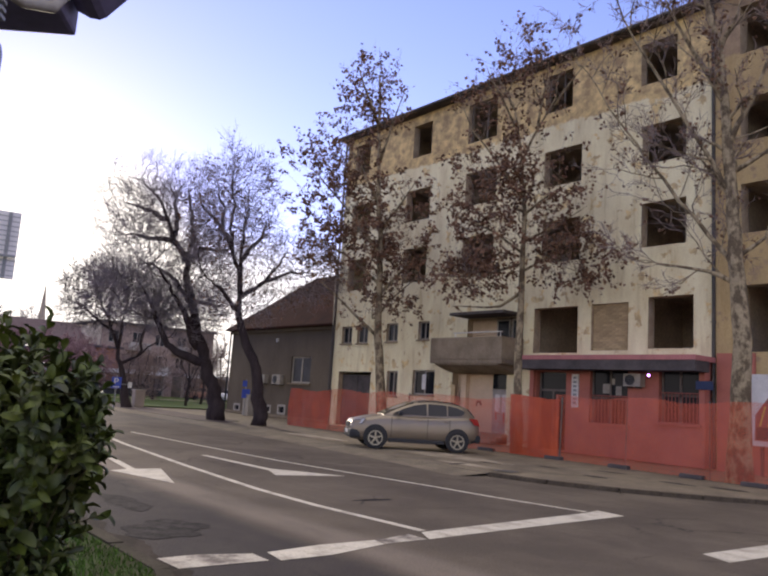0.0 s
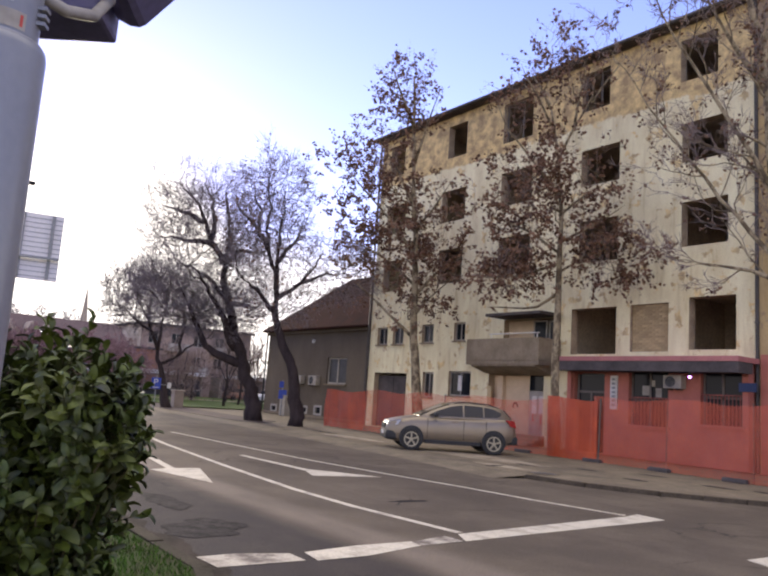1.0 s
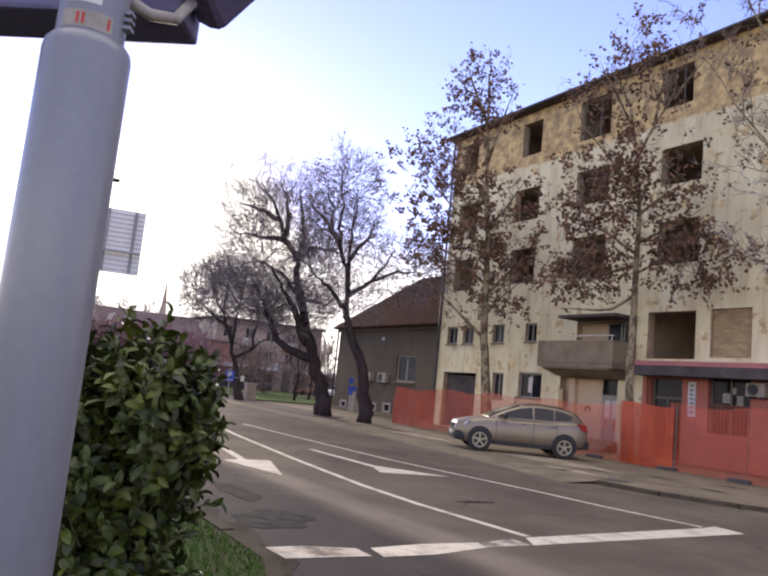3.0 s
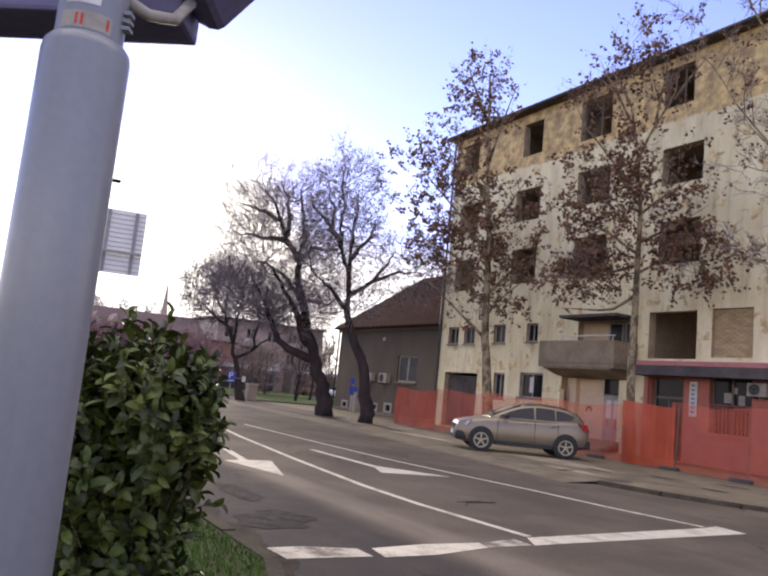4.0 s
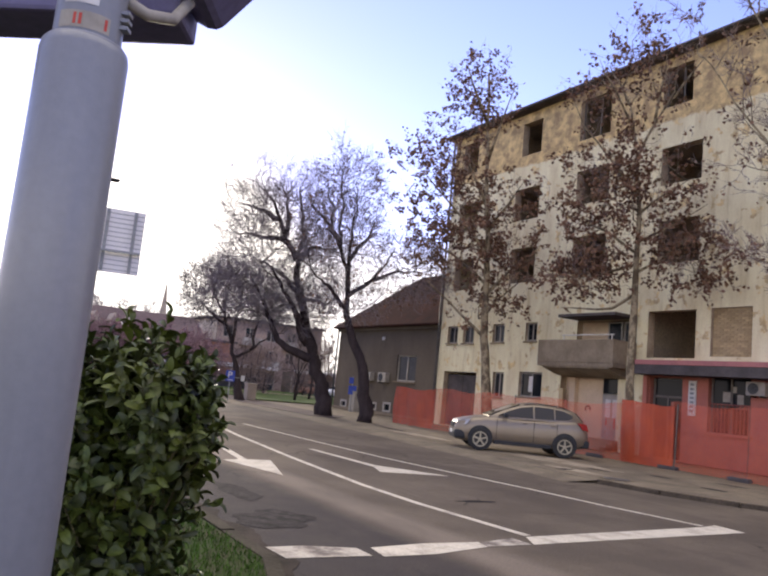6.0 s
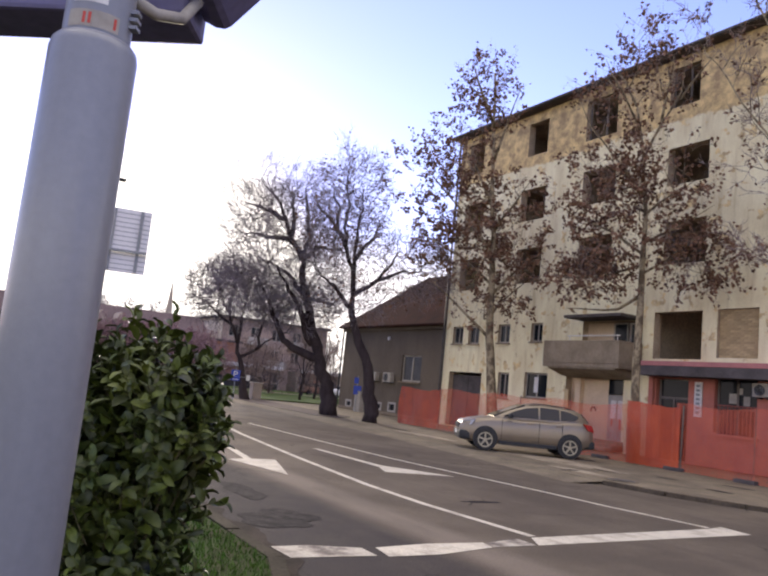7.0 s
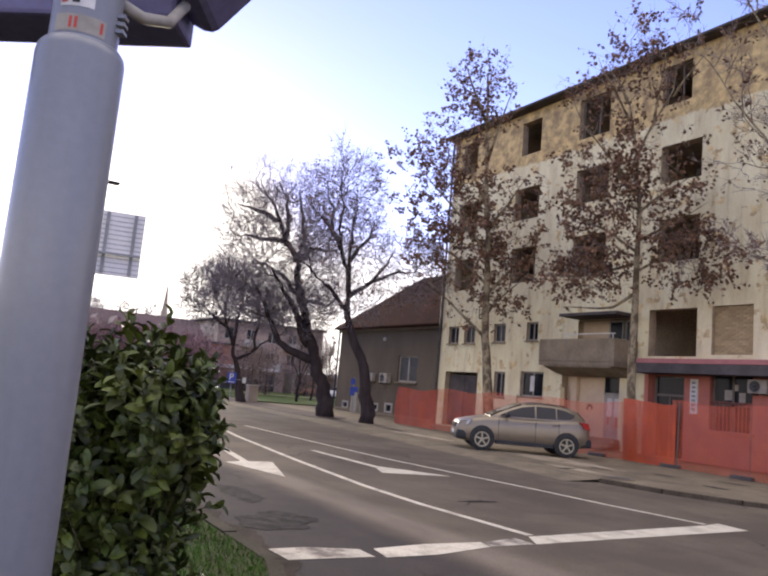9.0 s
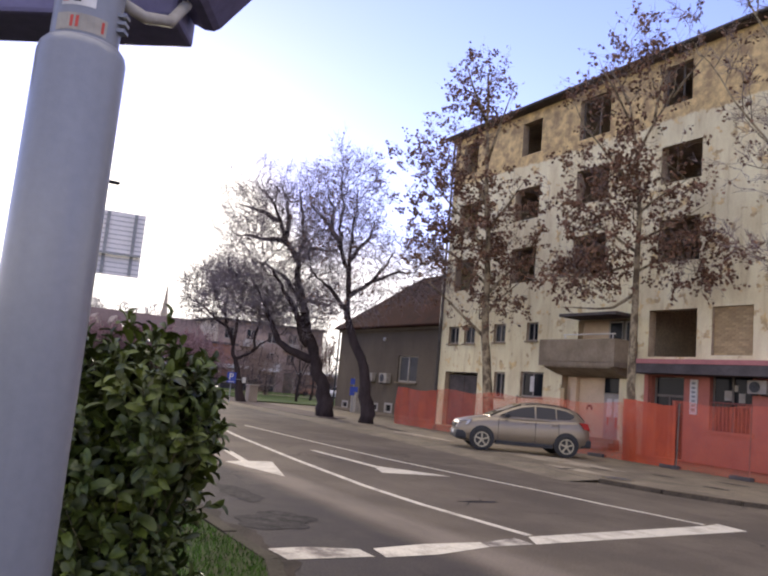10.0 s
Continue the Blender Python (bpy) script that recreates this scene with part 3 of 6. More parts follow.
cover = tagged(thing("manhole_cover", (19.7, -9.0, 0.07)), "small dark iron manhole cover in the pavement", "manhole cover")
part("lid", tubes([[((0, 0, 0.0), 0.3), ((0, 0, 0.012), 0.3)]], sides=24), M["pipe"], cover)
part("rim", tubes([[((0, 0, -0.01), 0.36), ((0, 0, 0.008), 0.36), ((0, 0, 0.0081), 0.31)]], sides=24), M["kerb"], cover)


def dusty(name, cx, cy, rx, ry, seed, label, material):
    """A ragged dusty or worn patch on the pavement."""
    r = random.Random(seed)
    pts = []
    for i in range(30):
        a = 2 * math.pi * i / 30
        k = r.uniform(0.8, 1.1)
        pts.append((cx + rx * k * math.cos(a), cy + ry * k * math.sin(a)))
    return tagged(flat(name, pts, 0.0735, 0.003, material), label, "pavement patch", kind="structure")


dusty("pale_patch", 15.4, -7.4, 3.1, 0.75, 21, "pale dusty concrete patch under the parked car", M["pale"])
dusty("pale_patch", 18.3, -8.75, 1.1, 0.3, 22, "pale dusty strip on the pavement", M["pale"])
dusty("pale_patch", 9.3, -7.3, 1.9, 0.45, 23, "pale dusty patch on the pavement", M["pale"])
for x, y, rx, ry, k in ((20.9, -7.3, 0.35, 0.14, 31), (22.3, -6.2, 0.5, 0.13, 32), (23.3, -5.9, 0.45, 0.16, 33), (17.9, -7.6, 0.4, 0.1, 34), (20.2, -5.6, 0.45, 0.1, 35), (19.0, -6.6, 0.3, 0.1, 36), (7.0, -6.8, 0.9, 0.12, 37)):
    dusty("dark_stain", x, y, rx, ry, k, "dark damp stain on the pavement", M["patch"])


# ---------- derelict building ----------
COLS = [(0.75, 2.3), (5.05, 6.7), (8.95, 10.75), (13.25, 15.0), (17.5, 19.12)]
HOLES = []
for i, (a, b) in enumerate(COLS):
    top = [(0.75, 1.95), (5.3, 6.6), (8.95, 10.65), (13.2, 14.5), (17.42, 18.78)][i]
    HOLES.append((*top, [12.95, 12.98, 12.85, 13.1, 13.02][i], [14.62, 14.58, 14.65, 14.66, 14.56][i]))
    HOLES.append((a, b, [9.85, 9.85, 10.0, 10.05, 10.1][i], [11.35, 11.38, 11.5, 11.5, 11.5][i]))
    HOLES.append((a, b, [6.85, 6.92, 6.95, 7.05, 7.18][i], [8.45, 8.55, 8.62, 8.68, 8.72][i]))
HOLES += [(13.0, 15.0, 3.62, 5.32), (15.58, 17.06, 3.69, 5.34), (17.8, 19.38, 3.74, 5.46)]
SMALL = [(0.62, 1.47, 4.16, 5.03), (1.9, 2.76, 4.16, 5.03), (4.17, 5.0, 4.2, 5.07), (6.42, 7.15, 4.25, 5.08)]
HOLES += SMALL
HOLES += [(9.5, 12.5, 3.3, 5.05), (0.6, 3.2, 0.1, 2.76), (4.42, 5.18, 1.68, 2.84), (6.22, 7.65, 1.81, 2.9), (8.75, 11.75, 0.1, 2.9), (13.5, 19.9, 0.1, 2.95)]

block = tagged(thing("derelict_building"), "derelict five-storey building, peeling white plaster, empty window openings", "building")
wall_mesh("wall", 0.0, 20.05, 0.0, 15.05, HOLES, 0.0, 0.38, M["facade"], M["reveal"], block)
part("side_wall", boxes((0.0, 0.35, 0.382, 11.0, 0.0, 15.05)), M["facade"], block)
part("back_wall", boxes((0.352, 29.6, 10.7, 11.0, 0.0, 15.05)), M["inside"], block)
part("side_wall", boxes((29.6, 29.95, 0.382, 11.0, 0.0, 15.05)), M["yellow"], block)
for z in (2.98, 6.2, 9.2, 12.2, 15.07):
    part("floor_slab", boxes((0.352, 29.59, 0.383, 10.69, z - 0.22, z)), M["inside"], block)
for x in (3.6, 7.9, 12.0, 16.2, 20.4, 24.5):
    part("partition", boxes((x - 0.09, x + 0.09, 0.384, 10.6, 0.0, 15.0)), M["inside"], block)
part("corridor_wall", boxes((0.36, 29.5, 5.0, 5.15, 0.0, 15.0)), M["inside"], block)
roof = part("roof", boxes((-0.35, 30.2, -0.42, -0.02, 15.06, 15.16), (-0.35, 30.2, -0.02, 11.4, 15.09, 15.2)), M["eave"], block)
part("gutter", tubes([[((-0.35, -0.47, 15.14), 0.075), ((30.2, -0.47, 15.14), 0.075)]], sides=8), M["pipe"], block)
part("roof_cover", boxes((-0.3, 30.1, 0.4, 11.2, 15.21, 15.35)), M["rooftile"], block)

# the yellow bay beyond the pipe
BAY = [(20.95, 22.6, z0, z1) for z0, z1 in ((13.0, 14.6), (10.1, 11.5), (7.2, 8.75), (3.6, 5.6))] + [(24.6, 26.2, z0, z1) for z0, z1 in ((13.0, 14.6), (10.1, 11.5), (7.2, 8.75), (3.6, 5.6))]
wall_mesh("bay_wall", 20.051, 29.95, 0.0, 15.05, BAY, -0.12, 0.38, M["yellow"], M["reveal"], block)
part("bay_plinth", boxes((20.22, 29.9, -0.2, -0.122, 0.0, 2.0)), M["salmon"], block)
part("painted_corner", boxes((20.22, 21.35, -0.2, -0.122, 2.001, 3.55)), M["salmon"], block, "salmon paint carried round the corner")

for x in (0.02, 20.1):
    bm = tubes([[((x, -0.14, 0.1), 0.06), ((x, -0.14, 14.9), 0.06), ((x, -0.4, 15.08), 0.06)]], sides=8)
    for z in (1.5, 4.5, 7.5, 10.5, 13.5):
        tubes([[((x, -0.14, z), 0.08), ((x, -0.14, z + 0.05), 0.08)]], bm, 8)
    part("drainpipe", bm, M["pipe"], block)


def small_window(x0, x1, z0, z1):
    w = part("window", boxes((x0 + 0.01, x0 + 0.07, 0.12, 0.18, z0 + 0.01, z1 - 0.01), (x1 - 0.07, x1 - 0.01, 0.12, 0.18, z0 + 0.01, z1 - 0.01), (x0 + 0.07, x1 - 0.07, 0.12, 0.18, z1 - 0.07, z1 - 0.01), (x0 + 0.07, x1 - 0.07, 0.12, 0.18, z0 + 0.01, z0 + 0.07),
                              ((x0 + x1) / 2 - 0.03, (x0 + x1) / 2 + 0.03, 0.12, 0.18, z0 + 0.07, z1 - 0.07)), M["frame_w"], block)
    for a, b in ((x0 + 0.07, (x0 + x1) / 2 - 0.03), ((x0 + x1) / 2 + 0.03, x1 - 0.07)):
        part("pane", boxes((a, b, 0.145, 0.155, z0 + 0.07, z1 - 0.07)), M["glass"], w)
    part("sill", boxes((x0 - 0.06, x1 + 0.06, -0.07, 0.11, z0 - 0.06, z0 + 0.003)), M["slab"], w)


for h in SMALL:
    small_window(*h)
for x0, x1, z0, z1 in ((4.42, 5.18, 1.68, 2.84), (6.22, 7.65, 1.81, 2.9)):
    small_window(x0, x1, z0, z1)
part("notice", boxes((6.75, 7.0, 0.1, 0.115, 2.05, 2.72)), M["white"], block, "white paper notice in a window")
# torn frames left in three upper openings
for (a, b), z0, z1 in (((13.2, 14.5), 13.1, 14.66), ((8.95, 10.65), 12.85, 14.65)):
    part("frame_remnant", boxes((a + 0.02, a + 0.08, 0.2, 0.26, z0, z1), ((a + b) / 2 + 0.1, (a + b) / 2 + 0.15, 0.2, 0.25, z0, z1), (a + 0.08, b, 0.2, 0.25, z1 - 0.06, z1 - 0.003)), M["frame"], block)
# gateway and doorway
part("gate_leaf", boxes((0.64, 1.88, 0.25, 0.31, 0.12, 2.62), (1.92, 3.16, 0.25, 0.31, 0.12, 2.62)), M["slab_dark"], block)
part("entrance_back", boxes((8.76, 10.75, 0.33, 0.376, 0.11, 2.89)), M["cream"], block, "cream-painted entrance wall")
part("entrance_post", boxes((9.15, 9.45, 0.12, 0.33, 0.11, 2.89)), M["cream"], block)
part("yellow_board", boxes((8.72, 8.95, -0.03, -0.004, 1.55, 2.3)), M["brick"], block, "small yellow-brown board")
door = part("door", boxes((10.8, 11.7, 0.28, 0.33, 0.12, 2.2), bevel=0.006), M["frame_w"], block, "pale entrance door with graffiti")
part("transom", boxes((10.8, 11.7, 0.28, 0.31, 2.22, 2.86)), M["glass"], door)
part("door_pane", boxes((10.95, 11.2, 0.27, 0.285, 1.3, 2.0), (11.3, 11.55, 0.27, 0.285, 1.3, 2.0)), M["white"], door)
for i, (x, z, w, h) in enumerate(((9.9, 1.62, 0.22, 0.09), (9.86, 1.48, 0.08, 0.16), (10.08, 1.52, 0.1, 0.12), (11.0, 1.0, 0.05, 0.6), (11.4, 0.9, 0.06, 0.5))):
    y = 0.325 if x < 10.7 else 0.272
    part("graffiti", boxes((x, x + w, y, y + 0.006, z, z + h)), M["black"] if i < 3 else M["red"], block)
for i in range(3):
    part("step", boxes((10.5, 11.9, -0.95 + 0.3 * i, -0.02 - 0.002 * i, 0.1, 0.22 + 0.13 * i), bevel=0.01), M["slab"], block)

# balcony
balcony = part("balcony", boxes((8.65, 12.55, -1.25, -0.004, 3.12, 3.28)), M["slab"], block, "grey concrete balcony")
part("parapet", boxes((8.65, 12.55, -1.27, -1.15, 3.282, 4.15), (8.65, 8.77, -1.148, -0.01, 3.282, 4.15), (12.43, 12.55, -1.148, -0.01, 3.282, 4.15), bevel=0.012), M["slab"], balcony)
bm = bmesh.new()
ring = [[bm.verts.new((x, y, z)) for y, z in ((-0.006, 3.118), (-1.2, 3.118), (-1.2, 3.06), (-0.45, 2.84), (-0.006, 2.78))] for x in (8.9, 12.35)]
bm.faces.new(ring[0])
bm.faces.new(list(reversed(ring[1])))
for k in range(5):
    bm.faces.new((ring[0][k], ring[0][(k + 1) % 5], ring[1][(k + 1) % 5], ring[1][k]))
part("soffit", bm, M["slab"], balcony)
part("rail", tubes([[((9.9, -1.2, 4.33), 0.025), ((12.5, -1.2, 4.33), 0.025)], [((10, -1.2, 4.15), 0.02), ((10, -1.2, 4.33), 0.02)], [((12.4, -1.2, 4.15), 0.02), ((12.4, -1.2, 4.33), 0.02)]], sides=6), M["white"], balcony)
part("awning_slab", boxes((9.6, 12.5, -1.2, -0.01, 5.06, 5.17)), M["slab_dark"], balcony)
part("loggia_back", boxes((9.51, 10.9, 0.3, 0.375, 3.31, 5.04)), M["cream"], balcony)
for x in (10.95, 11.75):
    small = part("balcony_window", boxes((x, x + 0.06, 0.2, 0.27, 3.35, 5.0), (x + 0.65, x + 0.7, 0.2, 0.27, 3.35, 5.0), (x + 0.06, x + 0.65, 0.2, 0.27, 4.94, 5.0)), M["frame_w"], balcony)
    part("pane", boxes((x + 0.06, x + 0.65, 0.22, 0.23, 3.35, 4.94)), M["glass"], small)
# the grey strut under the opening beside the balcony
part("infill_mortar", boxes((15.59, 17.05, 0.13, 0.3, 3.70, 5.33)), M["mortar"], block)

# ---------- shop on the ground floor ----------
SHOP = [(13.62, 14.95, 0.12, 2.9), (15.92, 17.4, 1.2, 2.98), (18.5, 19.83, 1.38, 2.98)]
shop = tagged(thing("shop_front"), "salmon-painted shop front under a flat concrete canopy", "shop front")
wall_mesh("shop_wall", 13.4, 20.0, 0.1, 3.3, SHOP, -0.5, -0.25, M["salmon"], M["salmon"], shop)
for x in (13.4, 19.8):
    part("shop_side", boxes((x, x + 0.2, -0.249, -0.002, 0.1, 3.3)), M["salmon"], shop)
part("back_panel", boxes((13.61, 19.79, -0.06, -0.01, 0.12, 3.2)), M["inside"], shop)
# the shaded fascia and underside are put into a darker concrete colour
canopy = part("canopy", boxes((13.35, 20.15, -1.35, -0.51, 2.94, 3.26)), M["slab_dark"], shop, "dark concrete canopy slab, its shade put into the colour")
part("pink_lip", boxes((13.33, 20.17, -1.37, -0.002, 3.262, 3.42), bevel=0.01), M["pink"], canopy, "pink painted canopy edge")
door_s = part("shop_door", boxes((13.66, 13.74, -0.35, -0.28, 0.14, 2.86), (14.83, 14.91, -0.35, -0.28, 0.14, 2.86), (14.25, 14.32, -0.35, -0.28, 0.14, 2.2), (13.74, 14.83, -0.35, -0.28, 2.2, 2.28)), M["frame"], shop)
part("door_glass", boxes((13.74, 14.25, -0.32, -0.31, 0.14, 2.2), (14.32, 14.83, -0.32, -0.31, 0.14, 2.2), (13.74, 14.83, -0.32, -0.31, 2.28, 2.86)), M["glass"], door_s)
for x0, x1, z0, z1 in SHOP[1:]:
    w = part("shop_window", boxes((x0 + 0.02, x0 + 0.09, -0.36, -0.29, z0, z1), (x1 - 0.09, x1 - 0.02, -0.36, -0.29, z0, z1), ((x0 + x1) / 2 - 0.035, (x0 + x1) / 2 + 0.035, -0.36, -0.29, z0, z1), (x0 + 0.09, x1 - 0.09, -0.36, -0.29, z0 + 0.8, z0 + 0.88)), M["frame"], shop)
    part("pane", boxes((x0 + 0.09, x1 - 0.09, -0.33, -0.32, z0 + 0.003, z1 - 0.003)), M["glass"], w)
    part("sill", boxes((x0 - 0.08, x1 + 0.08, -0.58, -0.37, z0 - 0.09, z0 + 0.003)), M["salmon"], w)
    for i in range(11):
        x = x0 + 0.08 + (x1 - x0 - 0.16) * i / 10
        part("bar", tubes([[((x, -0.47, z0 + 0.004), 0.014), ((x, -0.47, z0 + 0.92), 0.014)]], sides=6), M["grille"], w)
    part("rail", boxes((x0, x1, -0.485, -0.455, z0 + 0.9, z0 + 0.93)), M["grille"], w)
for x, z, w, h in ((16.35, 2.2, 0.26, 0.32), (16.85, 2.15, 0.22, 0.3), (16.62, 2.5, 0.2, 0.2)):
    part("window_paper", boxes((x, x + w, -0.345, -0.335, z, z + h)), M["case"], shop)
part("red_column", boxes((13.4, 13.58, -0.62, -0.502, 0.1, 3.05)), M["salmon"], shop)
vs = tagged(part("vertical_sign", boxes((15.22, 15.5, -0.56, -0.504, 1.66, 2.82), bevel=0.006), M["white"]), "narrow upright white sign on the salmon wall", "sign")
for i in range(7):
    part("lettering", boxes((15.29, 15.43, -0.566, -0.5605, 1.78 + 0.145 * i, 1.86 + 0.145 * i)), M["galv_dark"], vs)
bs = tagged(part("blue_sign", boxes((19.78, 20.3, -0.62, -0.56, 2.42, 2.68), bevel=0.006), M["navy"]), "small blue plate fixed beside the drainpipe", "sign")
part("bracket", boxes((19.95, 20.05, -0.559, -0.505, 2.5, 2.6)), M["pipe"], bs)


def air_conditioner(x, y, z, w=0.8, h=0.55):
    e = tagged(thing("air_conditioner", (x, y, z)), "yellowed white air-conditioning unit on wall brackets", "air conditioner", "wall air conditioners")
    part("case", boxes((0, w, -0.3, 0, 0, h), bevel=0.02), M["case"], e)
    bm = bmesh.new()
    bmesh.ops.create_cone(bm, segments=24, radius1=h * 0.4, radius2=h * 0.4, depth=0.02, cap_ends=True, matrix=Matrix.Translation((w * 0.4, -0.31, h / 2)) @ Matrix.Rotation(radians(90), 4, "X"))
    part("fan_opening", bm, M["black"], e)
    part("fan_guard", tubes([[((w * 0.4 + r * math.cos(a), -0.325, h / 2 + r * math.sin(a)), 0.006) for a in [2 * math.pi * k / 20 for k in range(21)]] for r in (h * 0.14, h * 0.27, h * 0.4)], sides=4), M["galv_dark"], e)
    for bx in (0.12, w - 0.16):
        part("bracket", boxes((bx, bx + 0.04, -0.34, 0.02, -0.05, -0.003)), M["pipe"], e)
    return e


air_conditioner(17.42, -0.52, 2.44, 0.62, 0.42)

# small lit lamp under the canopy
glow = bpy.data.materials.new("violet_lamp_glow")
glow.use_nodes = True
glow.node_tree.nodes["Principled BSDF"].inputs["Emission Color"].default_value = (0.55, 0.22, 1.0, 1)
glow.node_tree.nodes["Principled BSDF"].inputs["Emission Strength"].default_value = 6.0
bulb = tagged(thing("wall_lamp", (18.62, -1.30, 2.78)), "small violet lit lamp under the canopy", "lamp")
bm = bmesh.new()
bmesh.ops.create_uvsphere(bm, u_segments=12, v_segments=8, radius=0.045)
part("bulb", bm, glow, bulb, smooth=True)
part("socket", tubes([[((0, 0, 0.04), 0.035), ((0, 0, 0.15), 0.035)]], sides=10), M["black"], bulb)

# advertising board by the yellow bay
board = tagged(thing("advertising_board", (21.5, -0.75, 0.0)), "white advertising board with a dark picture", "billboard")
part("panel", boxes((0, 3.2, 0, 0.06, 0.9, 2.9), bevel=0.008), M["white"], board)
link("picture", [(0.08, -0.006, 1.05), (0.10, -0.006, 1.75), (0.30, -0.006, 2.05), (0.62, -0.006, 2.45), (0.95, -0.006, 2.62), (3.1, -0.006, 2.66), (3.1, -0.006, 1.05)], [(0, 1, 2, 3, 4, 5, 6)], M["grille"], board)
part("picture_window", boxes((0.85, 2.9, -0.012, -0.008, 2.12, 2.5)), M["black"], board)
part("picture_shade", boxes((0.12, 3.05, -0.012, -0.008, 1.08, 1.42)), M["black"], board)
for i in range(7):
    x = 0.2 + 0.22 * i
    link("picture_stripe", [(x, -0.014, 1.45), (x + 0.05, -0.014, 1.45), (x + 0.20, -0.014, 2.0), (x + 0.15, -0.014, 2.0)], [(0, 1, 2, 3)], M["yellow_print"], board)
for x in (0.2, 2.9):
    part("post", boxes((x, x + 0.08, 0.062, 0.14, 0.05, 2.8)), M["pipe"], board)

# ---------- old house ----------
HX0, HX1, HY, HZ = -11.6, -0.12, 0.3, 5.25
house = tagged(thing("old_house"), "old one-storey house, drab olive render, dark tiled hip roof", "house")
VENTS = [(-10.65, -9.85, 0.2, 0.68), (-7.15, -6.2, 0.28, 0.76), (-5.5, -4.65, 0.28, 0.84)]
HWIN = (-4.42, -2.45, 2.08, 3.56)
wall_mesh("wall", HX0, HX1, 0.0, HZ, [HWIN] + VENTS, HY, HY + 0.4, M["house"], M["house"], house)
part("end_wall", boxes((HX0, HX0 + 0.4, HY + 0.402, 8.3, 0.0, HZ)), M["house"], house)
part("back_wall", boxes((HX0 + 0.402, HX1, 7.9, 8.3, 0.0, HZ)), M["house"], house)
part("plinth", boxes((HX0 - 0.05, HX1, HY - 0.06, HY - 0.003, 0.1, 0.24)), M["slab"], house)
part("inner_wall", boxes((HX0 + 0.41, HX1 - 0.05, 2.2, 2.3, 0.0, HZ)), M["inside"], house)
part("cornice", boxes((HX0 - 0.12, HX1, HY - 0.16, HY - 0.002, HZ - 0.28, HZ - 0.02), bevel=0.02), M["house"], house)
E0, E1 = (HX0 - 0.35, HY - 0.4), (HX1, 8.7)
RIDGE = ((-8.6, 4.3, 9.0), (HX1, 4.3, 9.0))
link("roof", [(E0[0], E0[1], HZ), (E1[0], E0[1], HZ), RIDGE[1], RIDGE[0], (E0[0], E1[1], HZ), (E1[0], E1[1], HZ), (E0[0], E0[1], HZ - 0.1), (E1[0], E0[1], HZ - 0.1), (E0[0], E1[1], HZ - 0.1), (E1[0], E1[1], HZ - 0.1)],
     [(0, 1, 2, 3), (0, 3, 4), (4, 3, 2, 5), (0, 6, 7, 1), (0, 4, 8, 6), (6, 8, 9, 7), (1, 7, 9, 5, 2)], M["rooftile"], house)
win = part("window", boxes((HWIN[0], HWIN[0] + 0.1, 0.4, 0.48, HWIN[2], HWIN[3]), (HWIN[1] - 0.1, HWIN[1], 0.4, 0.48, HWIN[2], HWIN[3]), (-3.5, -3.38, 0.4, 0.48, HWIN[2], HWIN[3]), (HWIN[0] + 0.1, HWIN[1] - 0.1, 0.4, 0.48, HWIN[3] - 0.1, HWIN[3]), (HWIN[0] + 0.1, HWIN[1] - 0.1, 0.4, 0.48, HWIN[2], HWIN[2] + 0.09)), M["case"], house)
for a, b in ((HWIN[0] + 0.1, -3.5), (-3.38, HWIN[1] - 0.1)):
    part("pane", boxes((a, b, 0.43, 0.44, HWIN[2] + 0.09, HWIN[3] - 0.1)), M["curtain"], win)
part("sill", boxes((HWIN[0] - 0.1, HWIN[1] + 0.1, 0.18, 0.399, HWIN[2] - 0.08, HWIN[2] - 0.002)), M["slab"], win)
for a, b, c, d in VENTS:
    v = part("cellar_window", boxes((a, a + 0.14, 0.3 - 0.02, 0.42, c, d), (b - 0.14, b, 0.28, 0.42, c, d), (a + 0.14, b - 0.14, 0.28, 0.42, d - 0.12, d), (a + 0.14, b - 0.14, 0.28, 0.42, c, c + 0.1)), M["frame_w"], house)
    part("pane", boxes((a + 0.14, b - 0.14, 0.38, 0.39, c + 0.1, d - 0.12)), M["glass"], v)
part("drainpipe", tubes([[((HX0 - 0.08, HY - 0.1, 0.1), 0.06), ((HX0 - 0.08, HY - 0.1, HZ - 0.05), 0.06)]], sides=8), M["black"], house)
part("drainpipe", tubes([[((-0.3, HY - 0.1, 0.1), 0.06), ((-0.3, HY - 0.1, HZ - 0.05), 0.06)]], sides=8), M["black"], house)
part("wall_light", boxes((-6.1, -5.9, HY - 0.12, HY - 0.002, 4.4, 4.6), bevel=0.03), M["white"], house)
air_conditioner(-7.4, HY - 0.03, 1.98, 0.7, 0.5)
air_conditioner(-5.85, HY - 0.03, 1.95, 0.85, 0.55)
cabinet = tagged(thing("utility_cabinet", (-7.75, -0.35, 0.07)), "tall grey metal utility cabinet on the pavement", "cabinet")
part("body", boxes((0, 0.65, -0.35, 0, 0, 1.15), bevel=0.015), M["case"], cabinet)
part("cap", boxes((-0.04, 0.69, -0.39, 0.04, 1.152, 1.2), bevel=0.01), M["galv_dark"], cabinet)
part("door", boxes((0.04, 0.61, -0.362, -0.352, 0.08, 1.08)), M["case"], cabinet)


